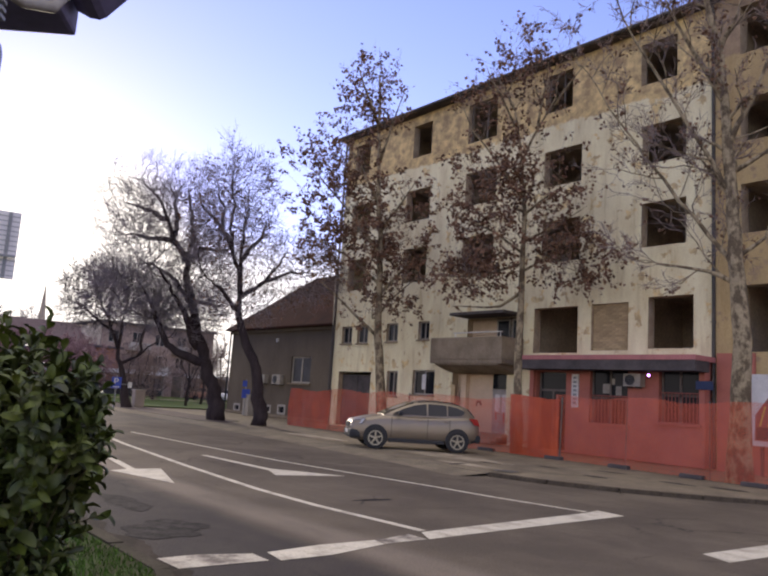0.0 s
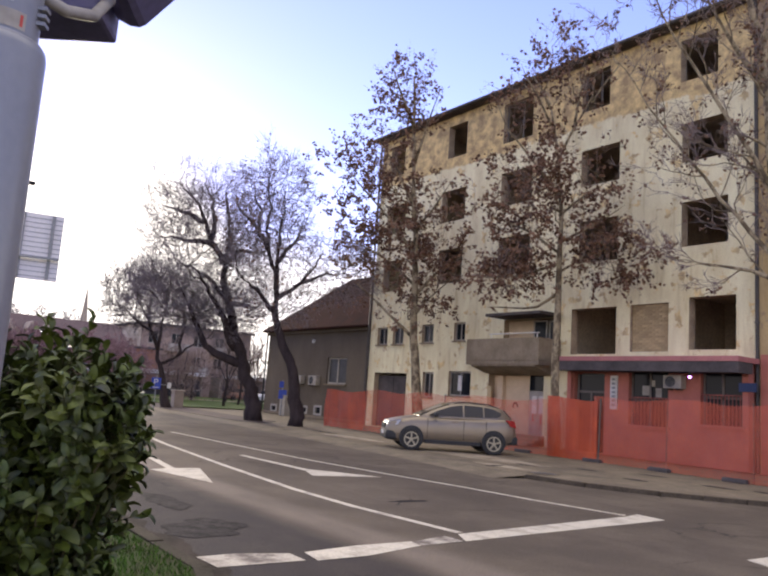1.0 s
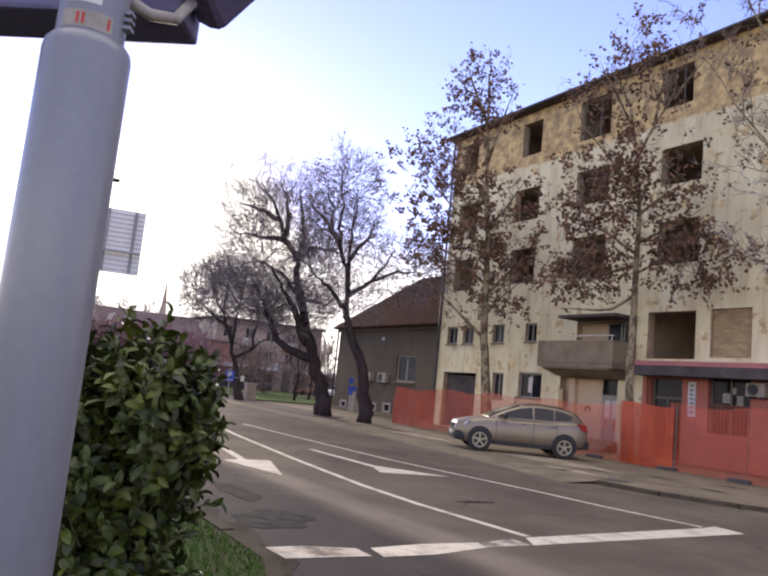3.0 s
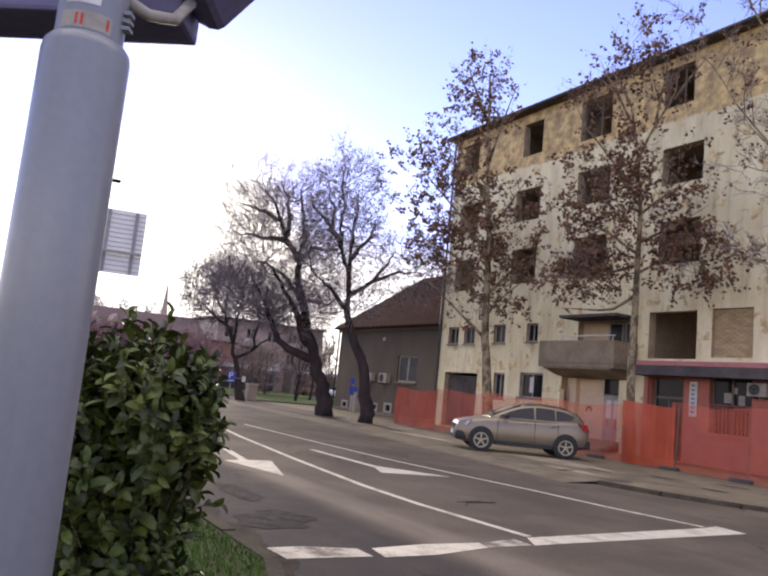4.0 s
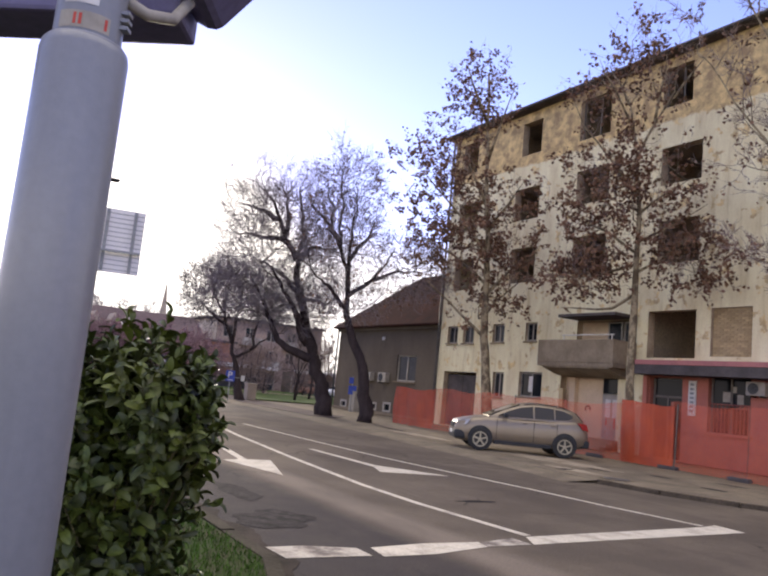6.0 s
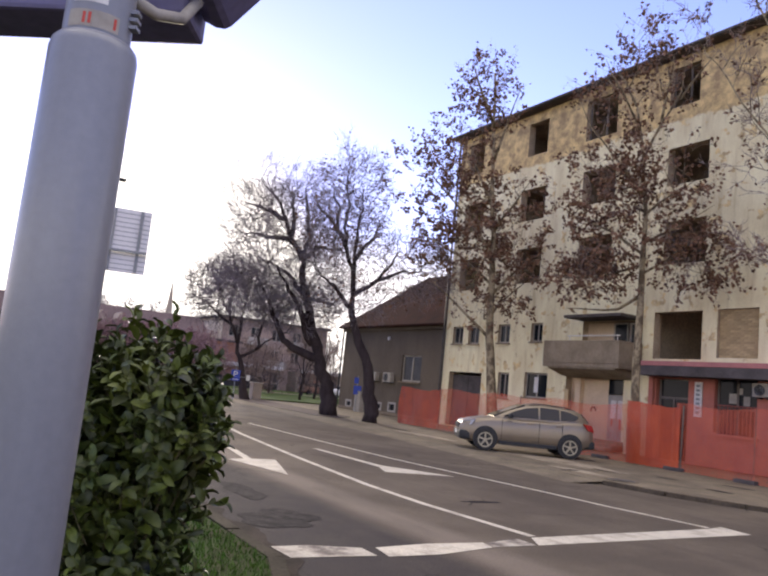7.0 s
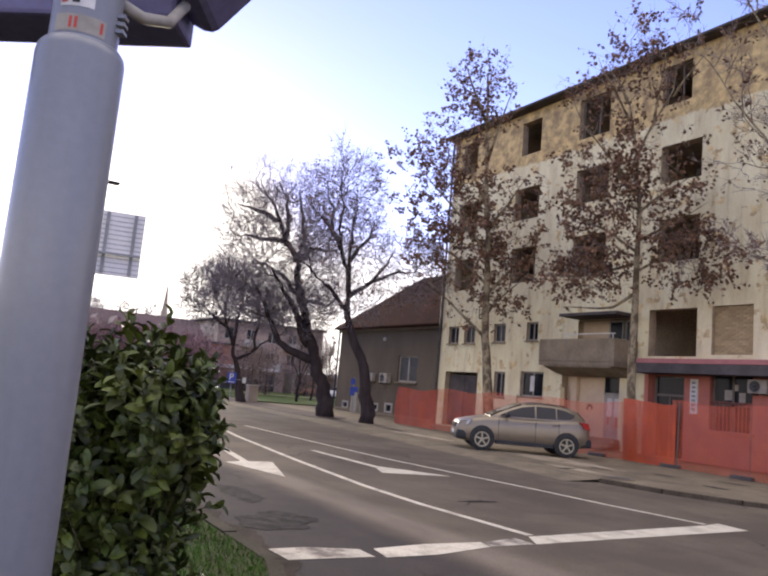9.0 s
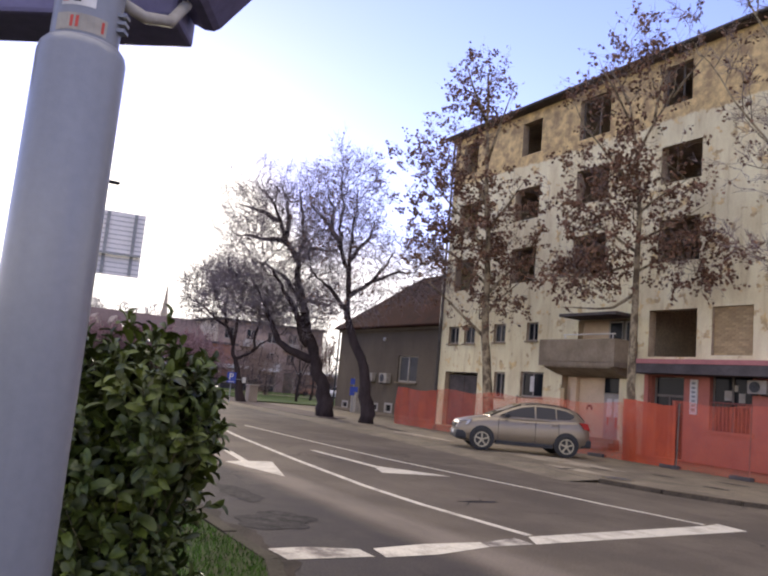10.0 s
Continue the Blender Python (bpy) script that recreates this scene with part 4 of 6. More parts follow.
# ---------- orange fence ----------
def net_panel(x0, x1, y0, y1, z0, z1, material, seed, label, folds=0):
    """A sagging, creased net between two stakes."""
    r = random.Random(seed)
    e = tagged(thing("safety_fence"), label, "fence", "safety fence panels")
    nx, nz = max(6, int((x1 - x0) * (4 + 14 * folds))), 8
    verts, faces = [], []
    ph = [r.uniform(0, 6.28) for _ in range(4)]
    for i in range(nx + 1):
        u = i / nx
        for k in range(nz + 1):
            v = k / nz
            sag = 0.05 * math.sin(u * (x1 - x0) * 2.1 + ph[0]) * v + r.uniform(-0.012, 0.012)
            bulge = 0.07 * math.sin(u * (x1 - x0) * 3.3 + ph[1]) * math.sin(v * 3.14) + (0.03 + 0.05 * folds) * math.sin(u * (x1 - x0) * 9 + v * 2 + ph[2]) + 0.03 * folds * math.sin(u * (x1 - x0) * 23 + ph[3])
            verts.append((x0 + (x1 - x0) * u, y0 + (y1 - y0) * u + bulge, z0 + (z1 - z0) * v + sag * v))
    for i in range(nx):
        for k in range(nz):
            a = i * (nz + 1) + k
            faces.append((a, a + nz + 1, a + nz + 2, a + 1))
    link("net", verts, faces, material, e, smooth=True)
    for u in [j / max(1, round((x1 - x0) / 2.4)) for j in range(max(1, round((x1 - x0) / 2.4)) + 1)]:
        x, y = x0 + (x1 - x0) * u, y0 + (y1 - y0) * u
        part("stake", tubes([[((x, y + 0.09, 0.05), 0.02), ((x + r.uniform(-0.05, 0.05), y + 0.09, z1 + 0.03), 0.02)]], sides=6), M["frame"], e)
    return e


net_panel(2.2, 5.2, -3.8, -3.8, 0.08, 1.70, M["net_mid"], 1, "doubled orange plastic safety net on stakes", 0.08)
net_panel(5.3, 15.3, -3.85, -3.8, 0.08, 1.77, M["net"], 2, "orange plastic safety net before the building")
net_panel(15.3, 17.2, -3.82, -3.84, 0.08, 1.90, M["net_dense"], 3, "doubled bright orange plastic safety net", 0.08)
net_panel(17.0, 27.0, -3.72, -4.75, 0.08, 1.96, M["net"], 4, "orange plastic safety net before the shop")
for x in (14.3, 17.05, 19.4, 21.6, 23.2):
    b = tagged(thing("fence_block", (x, -3.75 - max(0, x - 17) * 0.095, 0.07)), "low concrete block that weights the fence", "concrete block", "fence blocks")
    part("block", boxes((-0.3, 0.3, -0.16, 0.06, 0, 0.10), bevel=0.02), M["slab_dark"], b)


# ---------- trees ----------
def branch_out(rng, p, d, r, length, level, spec, lines, tips):
    """Grows one branch and, from it, finer ones."""
    steps = 5 if level <= 1 else 3 if level < 4 else 2
    pts, here, way = [(p.copy(), r)], p.copy(), d.normalized()
    for i in range(steps):
        jit = Vector((rng.gauss(0, 1), rng.gauss(0, 1), rng.gauss(0, 1))) * spec["wobble"]
        way = (way + jit + Vector((0, 0, spec["up"]))).normalized()
        here = here + way * (length / steps)
        pts.append((here.copy(), r * (1 - 0.62 * (i + 1) / steps)))
    lines.append((level, pts))
    if level >= spec["levels"]:
        tips.append(pts)
        return
    for i in range(spec["kids"][level]):
        u = rng.uniform(0.18, 1.0)
        k = min(int(u * steps), steps - 1)
        a = pts[k][0].lerp(pts[k + 1][0], u * steps - k)
        base = (pts[k + 1][0] - pts[k][0]).normalized()
        side = Vector((rng.gauss(0, 1), rng.gauss(0, 1), rng.gauss(0, 0.8)))
        side = (side - side.dot(base) * base).normalized()
        spread = rng.uniform(0.5, 1.05) * spec["spread"]
        branch_out(rng, a, base * math.cos(spread) + side * math.sin(spread), max(pts[k][1] * rng.uniform(0.42, 0.62), spec.get("rmin", 0.009)), length * rng.uniform(0.42, 0.68), level + 1, spec, lines, tips)


def leaf_sheet(rng, verts, faces, p, size, droop=0.6):
    """One small folded leaf of four corners and a midrib."""
    d = Vector((rng.gauss(0, 1), rng.gauss(0, 1), rng.gauss(-droop, 0.7))).normalized()
    s = d.cross(Vector((rng.gauss(0, 1), rng.gauss(0, 1), rng.gauss(0, 1)))).normalized()
    n = d.cross(s)
    ln, w = size * rng.uniform(0.75, 1.3), size * rng.uniform(0.32, 0.5)
    k = len(verts)
    verts += [p, p + d * ln * 0.45 + s * w + n * w * 0.4, p + d * ln, p + d * ln * 0.45 - s * w + n * w * 0.4]
    faces += [(k, k + 1, k + 2), (k, k + 2, k + 3)]


def fill_crown(rng, thick, shells, count, spec, low, lines, tips):
    """Grows branches from the limbs to places spread through the crown's rounded masses (across, height, half width, half height, half depth, share)."""
    place, gauge, room = np.zeros((count * 14 + 4000, 3)), [], 0
    for pts in thick:
        for (a, ra), (b, rb) in zip(pts, pts[1:]):
            for k in range(4):
                q = a.lerp(b, k / 4)
                if q.z > low:
                    place[room] = q
                    gauge.append(ra + (rb - ra) * k / 4)
                    room += 1
    goals = []
    for cx, cz, rx, rz, ry, share in shells:
        for _ in range(int(count * share)):
            d = Vector((rng.gauss(0, 1), rng.gauss(0, 1), rng.gauss(0, 1))).normalized()
            k = rng.random() ** spec.get("fill", 0.42) * (0.9 + 0.35 * noise.noise(d * 2.2 + Vector((cx, cz, rx))))
            goals.append((Vector((cx + d.x * rx * k, d.y * ry * k, cz + d.z * rz * k)), Vector((d.x, d.y, d.z + 0.25))))
    start = place[:room].copy()
    goals.sort(key=lambda g: float(((start - np.array(g[0])) ** 2).sum(1).min()))
    scaffold = goals[5::spec["scaffold"]]   # a few stout boughs first, which the rest then grows from
    for number, (goal, outward) in enumerate(scaffold + goals):
        stout = number < len(scaffold)
        gap = np.array(goal) - place[:room]
        dist = np.sqrt((gap ** 2).sum(1)) + 1e-6
        k = int(np.argmin(dist * (1.25 - 0.45 * gap[:, 2] / dist)))
        a, ra, reach = Vector(place[k]), gauge[k], float(dist[k])
        if reach < 0.08:
            continue
        thin = spec["rmin"] * (2.2 if stout else 1.0)
        r0 = max(thin, min(ra * (0.9 if stout else 0.6), (0.018 + 2.4 * spec["stout"] * reach) if stout else 0.005 + spec["stout"] * reach))
        steps = max(2, int(reach / 0.3))
        bow = Vector((rng.gauss(0, 0.13), rng.gauss(0, 0.13), rng.gauss(-0.10, 0.10))) * reach
        pts = [(a, r0)]
        for i in range(1, steps + 1):
            u = i / steps
            q = a.lerp(goal, u) + bow * (4 * u * (1 - u)) + Vector((rng.gauss(0, 0.02), rng.gauss(0, 0.02), rng.gauss(0, 0.02)))
            r = r0 + (thin - r0) * u
            pts.append((q, r))
            if room < len(place):
                place[room] = q
                gauge.append(r)
                room += 1
        lines.append((1 if stout else 2, pts))
        for j in range(0 if stout else spec["twigs"]):
            u = 1.0 if j == 0 else rng.uniform(0.25, 1.0)
            i = min(int(u * steps), steps - 1)
            root = pts[i][0].lerp(pts[i + 1][0], u * steps - i)
            way = (outward.normalized() * 0.6 + (goal - a).normalized() * 0.5 + Vector((rng.gauss(0, 0.6), rng.gauss(0, 0.6), rng.gauss(0.05, 0.55)))).normalized()
            branch_out(rng, root, way, spec["rmin"], spec["twig"] * rng.uniform(0.6, 1.3), spec["levels"] - 1, spec, lines, tips)


def tree(name, at, yaw, limbs, radius, seed, spec, bark, twig, label, leaves=0, leaf_size=0.15, leaf=None, low=0.0, depth=1.6, thin=(99.0, 100.0), shells=(), count=0):
    """limbs: lists of (across, height); the first is the trunk from the ground up."""
    rng = random.Random(seed)
    e = tagged(thing(name, at, yaw), label, "tree")
    thick, fine, tips = [], [], []
    for n, limb in enumerate(limbs):
        pts, off = [], 0.0
        drift = 0.0 if n == 0 else rng.uniform(-depth, depth)
        r0 = radius if n == 0 else radius * rng.uniform(*spec.get("limb", (0.42, 0.55)))
        if 0 < n <= spec.get("forks", 0):
            r0 = radius * 0.62
        for i, (x, z) in enumerate(limb):
            u = i / (len(limb) - 1)
            r = r0 * (1 - (spec.get("taper", 0.8) if n == 0 else 0.86) * u) * (1.25 if n == 0 and i == 0 else 1.0)
            pts.append((Vector((x, drift * u, z - at[2])), r))
        thick.append(pts)
        if shells:
            continue
        total = sum((b[0] - a[0]).length for a, b in zip(pts, pts[1:]))
        count = int(total * spec["density"])
        for j in range(count):
            u = (j + rng.random()) / count
            if n == 0 and u < spec["clear"]:
                continue
            s = u * (len(pts) - 1)
            k = min(int(s), len(pts) - 2)
            a, ra = pts[k][0].lerp(pts[k + 1][0], s - k), pts[k][1] + (pts[k + 1][1] - pts[k][1]) * (s - k)
            if a.z < low:
                continue
            base = (pts[k + 1][0] - pts[k][0]).normalized()
            side = Vector((rng.gauss(0, 1), rng.gauss(0, 0.9), rng.gauss(0.1, 0.7)))
            side = (side - side.dot(base) * base).normalized()
            sp = rng.uniform(0.55, 1.1)
            lines = []
            branch_out(rng, a, base * math.cos(sp) + side * math.sin(sp), max(ra * 0.42, 2.4 * spec.get("rmin", 0.009)), spec["length"] * rng.uniform(0.7, 1.25) * (1.05 - (0.68 if n == 0 else 0.5) * u), 1, spec, lines, tips)
            fine += lines
        lines = []
        branch_out(rng, pts[-1][0], pts[-1][0] - pts[-2][0], pts[-1][1], spec["length"] * (0.55 if n == 0 else 0.7), 1, spec, lines, tips)
        fine += lines
    if shells:
        fill_crown(rng, thick, [(x, z - at[2], *rest) for x, z, *rest in shells], count, spec, low, fine, tips)
    verts, faces = [], []
    for pts in thick:
        # smooth the limb with midpoints
        soft = pts
        for kink in (0.045, 0.06) if "taper" in spec else (0.02,):
            grown = [soft[0]]
            for a, b in zip(soft, soft[1:]):
                k = kink * (b[0] - a[0]).length
                m = a[0].lerp(b[0], 0.5) + Vector((rng.gauss(0, k), rng.gauss(0, k), rng.gauss(0, k)))
                grown += [(m, (a[1] + b[1]) / 2), b]
            soft = grown
        v, f = tube_data(soft, 9, base=len(verts))
        verts += v
        faces += f
    for level, pts in fine:
        if level == 1:
            v, f = tube_data(pts, 5, cap=False, base=len(verts))
            verts += v
            faces += f
    link("trunk", verts, faces, bark, e, smooth=True)
    verts, faces = [], []
    for level, pts in fine:
        if level > 1:
            v, f = tube_data(pts, 3, cap=False, base=len(verts))
            verts += v
            faces += f
    tagged(link("twig_haze", verts, faces, twig, e), kind="stuff")
    if leaves:
        verts, faces = [], []
        for _ in range(leaves):
            pts = rng.choice(tips)
            k = rng.randrange(len(pts) - 1)
            p = pts[k][0].lerp(pts[k + 1][0], rng.random()) + Vector((rng.gauss(0, 0.05), rng.gauss(0, 0.05), rng.gauss(-0.03, 0.05)))
            keep = 1.0 - 0.5 * min(1.0, max(0.0, (p.z - thin[0]) / (thin[1] - thin[0])))
            keep *= 0.25 + 1.5 * max(0.0, noise.noise(p * 0.9) + 0.25)
            if p.z > low and rng.random() < keep:
                leaf_sheet(rng, verts, faces, p, leaf_size)
        tagged(link("leaf_crown", verts, faces, leaf or M["leaf"], e), "withered brown leaves", kind="stuff")
    return e


BARE = {"levels": 4, "kids": [0, 6, 5, 3], "wobble": 0.16, "up": 0.03, "spread": 0.95, "rmin": 0.0068, "limb": (0.34, 0.44), "taper": 0.66, "twigs": 4, "twig": 0.66, "stout": 0.010, "scaffold": 6}
LEAFY = {"levels": 4, "kids": [0, 5, 4, 2], "wobble": 0.2, "up": 0.06, "spread": 0.85, "rmin": 0.0055, "limb": (0.3, 0.42), "twigs": 2, "twig": 0.55, "stout": 0.010, "scaffold": 16, "fill": 0.55}
OPEN = {"limb": (0.24, 0.32), "levels": 4, "kids": [0, 4, 4, 3], "wobble": 0.18, "up": 0.05, "spread": 0.8, "density": 1.7, "length": 1.7, "clear": 0.5}

tree("plane_tree", (7.9, -3.0, 0.07), 50.4, [
    [(0.05, 0.0), (-0.23, 2.63), (-0.4, 4.0), (-0.45, 5.0), (-0.48, 6.6), (-0.56, 8.3), (-0.76, 9.9), (-0.88, 12.0), (-0.97, 14.0), (-1.08, 15.3)],
    [(-0.4, 4.0), (-1.44, 4.9), (-2.3, 5.65), (-2.97, 6.2)], [(-0.39, 5.0), (0.27, 5.9), (0.99, 6.7)],
    [(-0.55, 7.4), (-1.58, 8.8), (-2.9, 10.2), (-3.7, 11.0)], [(-0.62, 8.3), (0.18, 9.5), (0.89, 10.6)],
    [(-0.7, 9.5), (-1.6, 11.3), (-2.4, 12.4)], [(-0.82, 11.4), (-0.31, 13.1), (0.1, 14.2)], [(-0.9, 12.9), (-1.67, 14.5), (-1.9, 15.0)],
    [(-0.5, 6.2), (-1.85, 7.3), (-3.4, 8.1), (-4.2, 8.6)], [(-0.42, 5.8), (0.57, 7.1), (1.5, 7.8)]],
    0.2, 11, LEAFY, M["bark"], M["twig"], "tall slim plane tree holding withered brown leaves", leaves=19000, leaf_size=0.138, low=3.9, thin=(7.0, 14.0), count=560,
    shells=((-1.27, 14.2, 1.5, 2.5, 1.4, 0.25), (-2.75, 10.9, 2.2, 2.6, 1.6, 0.31), (-0.5, 7.8, 2.4, 3.6, 1.8, 0.44), (-2.9, 7.7, 1.4, 1.6, 1.2, 0.09)))
tree("plane_tree", (14.9, -3.0, 0.07), 40.2, [
    [(0.02, 0.0), (-0.04, 2.3), (-0.04, 4.2), (-0.03, 5.4), (-0.04, 6.75), (-0.02, 8.1), (-0.14, 9.4), (-0.29, 10.8), (-0.5, 12.0)],
    [(-0.03, 5.4), (-0.73, 4.95), (-1.67, 4.95), (-2.5, 5.0)], [(-0.04, 6.1), (0.83, 6.8), (1.67, 7.6), (2.3, 7.9)],
    [(-0.04, 6.75), (-1.05, 7.5), (-2.2, 8.0), (-3.0, 8.5)], [(-0.02, 8.1), (0.87, 8.9), (1.6, 9.4)],
    [(-0.1, 8.7), (-1.03, 9.9), (-1.9, 10.9), (-2.3, 11.8)], [(-0.2, 9.9), (0.31, 11.1), (0.88, 12.1), (0.95, 12.9)],
    [(-0.33, 11.0), (-1.0, 12.2), (-1.5, 12.9)], [(-0.5, 11.9), (-0.9, 12.9), (-1.3, 13.7)], [(0.3, 11.1), (0.5, 12.6), (0.6, 13.7)], [(0.88, 12.1), (1.5, 13.0), (2.0, 13.6)],
    [(-0.03, 6.4), (-1.27, 6.0), (-2.5, 5.95), (-3.5, 6.4)], [(-0.09, 7.1), (1.22, 7.9), (2.1, 8.6)]],
    0.15, 23, LEAFY, M["bark"], M["twig"], "slim plane tree with clumps of withered brown leaves", leaves=13500, leaf_size=0.138, low=4.6, thin=(9.5, 13.0), count=600,
    shells=((-0.5, 8.7, 2.9, 3.1, 1.8, 0.46), (-0.1, 13.4, 1.6, 2.3, 1.2, 0.24), (-1.75, 12.4, 0.8, 0.95, 0.7, 0.07), (-1.8, 6.0, 1.7, 0.8, 1.0, 0.15), (1.6, 6.4, 1.3, 1.2, 1.0, 0.14)))
tree("plane_tree", (22.58, -4.0, 0.07), 25.3, [
    [(0.07, 0.0), (0.1, 1.6), (0.13, 2.9), (0.1, 4.1), (0.05, 5.1), (0.0, 6.1), (-0.06, 7.1), (-0.17, 8.45), (-0.23, 9.8), (-0.34, 11.2), (-0.65, 12.6), (-0.9, 13.8)],
    [(0.11, 5.1), (-0.63, 6.25), (-1.34, 7.2), (-2.2, 8.5), (-2.74, 9.4), (-3.6, 10.9), (-4.2, 11.8)], [(-0.06, 7.1), (-1.1, 9.2), (-2.1, 11.1), (-2.8, 12.5), (-3.1, 13.4)],
    [(-0.23, 9.8), (-0.88, 11.0), (-1.38, 12.0), (-1.77, 13.1)], [(0.02, 5.6), (0.72, 6.2), (1.36, 6.7)], [(0.05, 4.9), (-0.62, 5.3), (-1.44, 5.5), (-2.17, 5.7)],
    [(-0.17, 8.45), (0.4, 9.7), (0.75, 10.7), (1.2, 11.5)], [(-0.34, 11.2), (0.07, 12.2), (0.3, 13.3)], [(-0.1, 7.8), (0.73, 8.4), (1.6, 9.6)]],
    0.27, 31, OPEN, M["bark"], M["twig"], "large pale-barked plane tree, nearly bare", leaves=2600, leaf_size=0.11, low=4.5, depth=0.8)
tree("street_tree", (0.0, -6.5, 0.07), 63.2, [
    [(0.21, -0.1), (0.0, 1.5), (-0.54, 2.66), (-1.09, 3.93), (-1.38, 5.24), (-1.7, 6.2), (-1.83, 7.24)],
    [(-0.67, 2.65), (-1.63, 2.94), (-2.27, 3.3), (-2.87, 4.4), (-3.23, 5.2), (-3.9, 6.2)], [(-0.88, 3.3), (-1.4, 4.3), (-2.0, 5.3), (-2.9, 6.6)],
    [(-1.83, 7.24), (-2.53, 8.22), (-2.84, 9.1), (-3.5, 10.2), (-4.3, 11.0)], [(-2.53, 8.22), (-2.45, 9.2), (-2.6, 10.2), (-3.1, 11.0)],
    [(-2.52, 8.1), (-3.8, 8.2), (-5.0, 8.3)], [(-1.76, 7.25), (-1.13, 8.0), (0.3, 8.16)], [(-1.6, 5.4), (-0.96, 5.4), (-0.3, 5.3), (0.29, 5.9)],
    [(-1.83, 7.24), (-1.7, 8.6), (-1.9, 9.8), (-2.0, 10.4)], [(-1.45, 5.5), (-2.6, 6.6), (-4.0, 7.2)], [(-2.84, 9.1), (-3.9, 9.5), (-4.9, 9.8)]],
    0.36, 41, {**BARE, "forks": 2}, M["bark_dark"], M["twig_grey"], "old bare street tree with a leaning dark trunk", low=3.0, depth=1.8, count=1900,
    shells=((-3.3, 8.7, 3.1, 3.8, 2.6, 0.48), (-3.8, 5.6, 2.6, 1.6, 2.0, 0.24), (-0.7, 7.0, 1.8, 1.9, 1.6, 0.12), (-1.6, 4.9, 2.3, 1.3, 1.6, 0.20)))
tree("street_tree", (3.6, -5.9, 0.07), 59.3, [
    [(-0.2, 0.0), (-0.38, 1.6), (-0.67, 2.8), (-1.22, 3.95), (-1.5, 4.85), (-1.48, 5.6)], [(-1.48, 5.6), (-1.56, 6.3), (-1.98, 7.4), (-2.14, 8.8), (-2.26, 10.3), (-2.4, 11.3)],
    [(-1.48, 5.58), (-1.58, 7.0), (-1.59, 8.3), (-1.47, 10.2)], [(-2.1, 7.85), (-2.73, 8.65), (-3.4, 9.3), (-3.8, 10.2)], [(-1.47, 5.46), (-0.75, 6.0), (0.1, 7.1), (0.4, 7.9)],
    [(-0.75, 6.0), (0.6, 6.8), (1.6, 6.9)], [(-1.55, 4.9), (-2.3, 5.7), (-3.0, 6.1)], [(-1.58, 7.0), (-0.8, 8.2), (-0.5, 9.3)], [(-2.0, 7.5), (-2.5, 9.4), (-3.0, 10.6)]],
    0.29, 53, BARE, M["bark_dark"], M["twig_grey"], "bare street tree bending over the pavement", leaves=2200, leaf_size=0.12, low=4.0, depth=1.5, count=840,
    shells=((-2.0, 9.0, 2.3, 3.4, 2.0, 0.64), (1.0, 7.0, 2.2, 1.8, 1.4, 0.30), (-1.5, 5.3, 1.8, 1.0, 1.3, 0.14)))
tree("street_tree", (-11.9, -6.7, 0.07), 70.2, [
    [(0.72, -0.1), (0.45, 1.2), (0.16, 2.3), (-0.15, 3.4)], [(-0.15, 3.4), (-0.79, 5.1), (-1.45, 6.4), (-1.85, 7.2)], [(0.12, 2.6), (0.99, 3.1), (2.05, 4.05), (2.35, 5.2)],
    [(-0.15, 3.4), (-0.05, 5.2), (0.05, 6.9), (-0.05, 8.0)], [(-0.45, 4.3), (-1.75, 5.2), (-2.75, 6.0)], [(0.99, 3.1), (1.25, 4.8), (1.05, 6.4), (1.15, 7.6)], [(-0.79, 5.1), (-0.75, 6.8), (-0.95, 8.2)]],
    0.27, 61, {**BARE, "rmin": 0.009}, M["bark_dark"], M["twig_dark"], "dark bare tree at the edge of the park", low=2.4, depth=2.0, count=820,
    shells=((-1.1, 6.4, 3.0, 2.5, 2.5, 0.8), (1.9, 5.6, 1.6, 1.2, 1.4, 0.2)))
SCRUB = {"rmin": 0.028, "levels": 4, "kids": [0, 6, 5, 4], "wobble": 0.25, "up": 0.03, "spread": 1.0, "density": 3.4, "length": 2.9, "clear": 0.1}
for i, (x, y, h) in enumerate(((-36, -4.5, 6.2), (-40, -8.0, 6.8), (-44, -12.5, 6.6), (-38, -2.0, 6.0), (-43, -5.2, 6.8))):
    tree("bare_thicket", (x, y, 0.05), 70, [[(0, 0), (0.1, h * 0.3), (0.2, h * 0.6)], [(0, 0.3), (-0.9, h * 0.3), (-1.9, h * 0.55)], [(0, 0.3), (1.0, h * 0.3), (2.1, h * 0.5)]],
         0.12, 71 + i, SCRUB, M["bark_dark"], M["twig_red"], "dense reddish-brown bare thicket", low=0.4, depth=2.0)
BRUSH = {"levels": 4, "kids": [0, 6, 5, 2], "wobble": 0.2, "up": 0.05, "spread": 0.8, "rmin": 0.013, "limb": (0.5, 0.7), "taper": 0.7, "twigs": 3, "twig": 0.8, "stout": 0.012, "scaffold": 9}
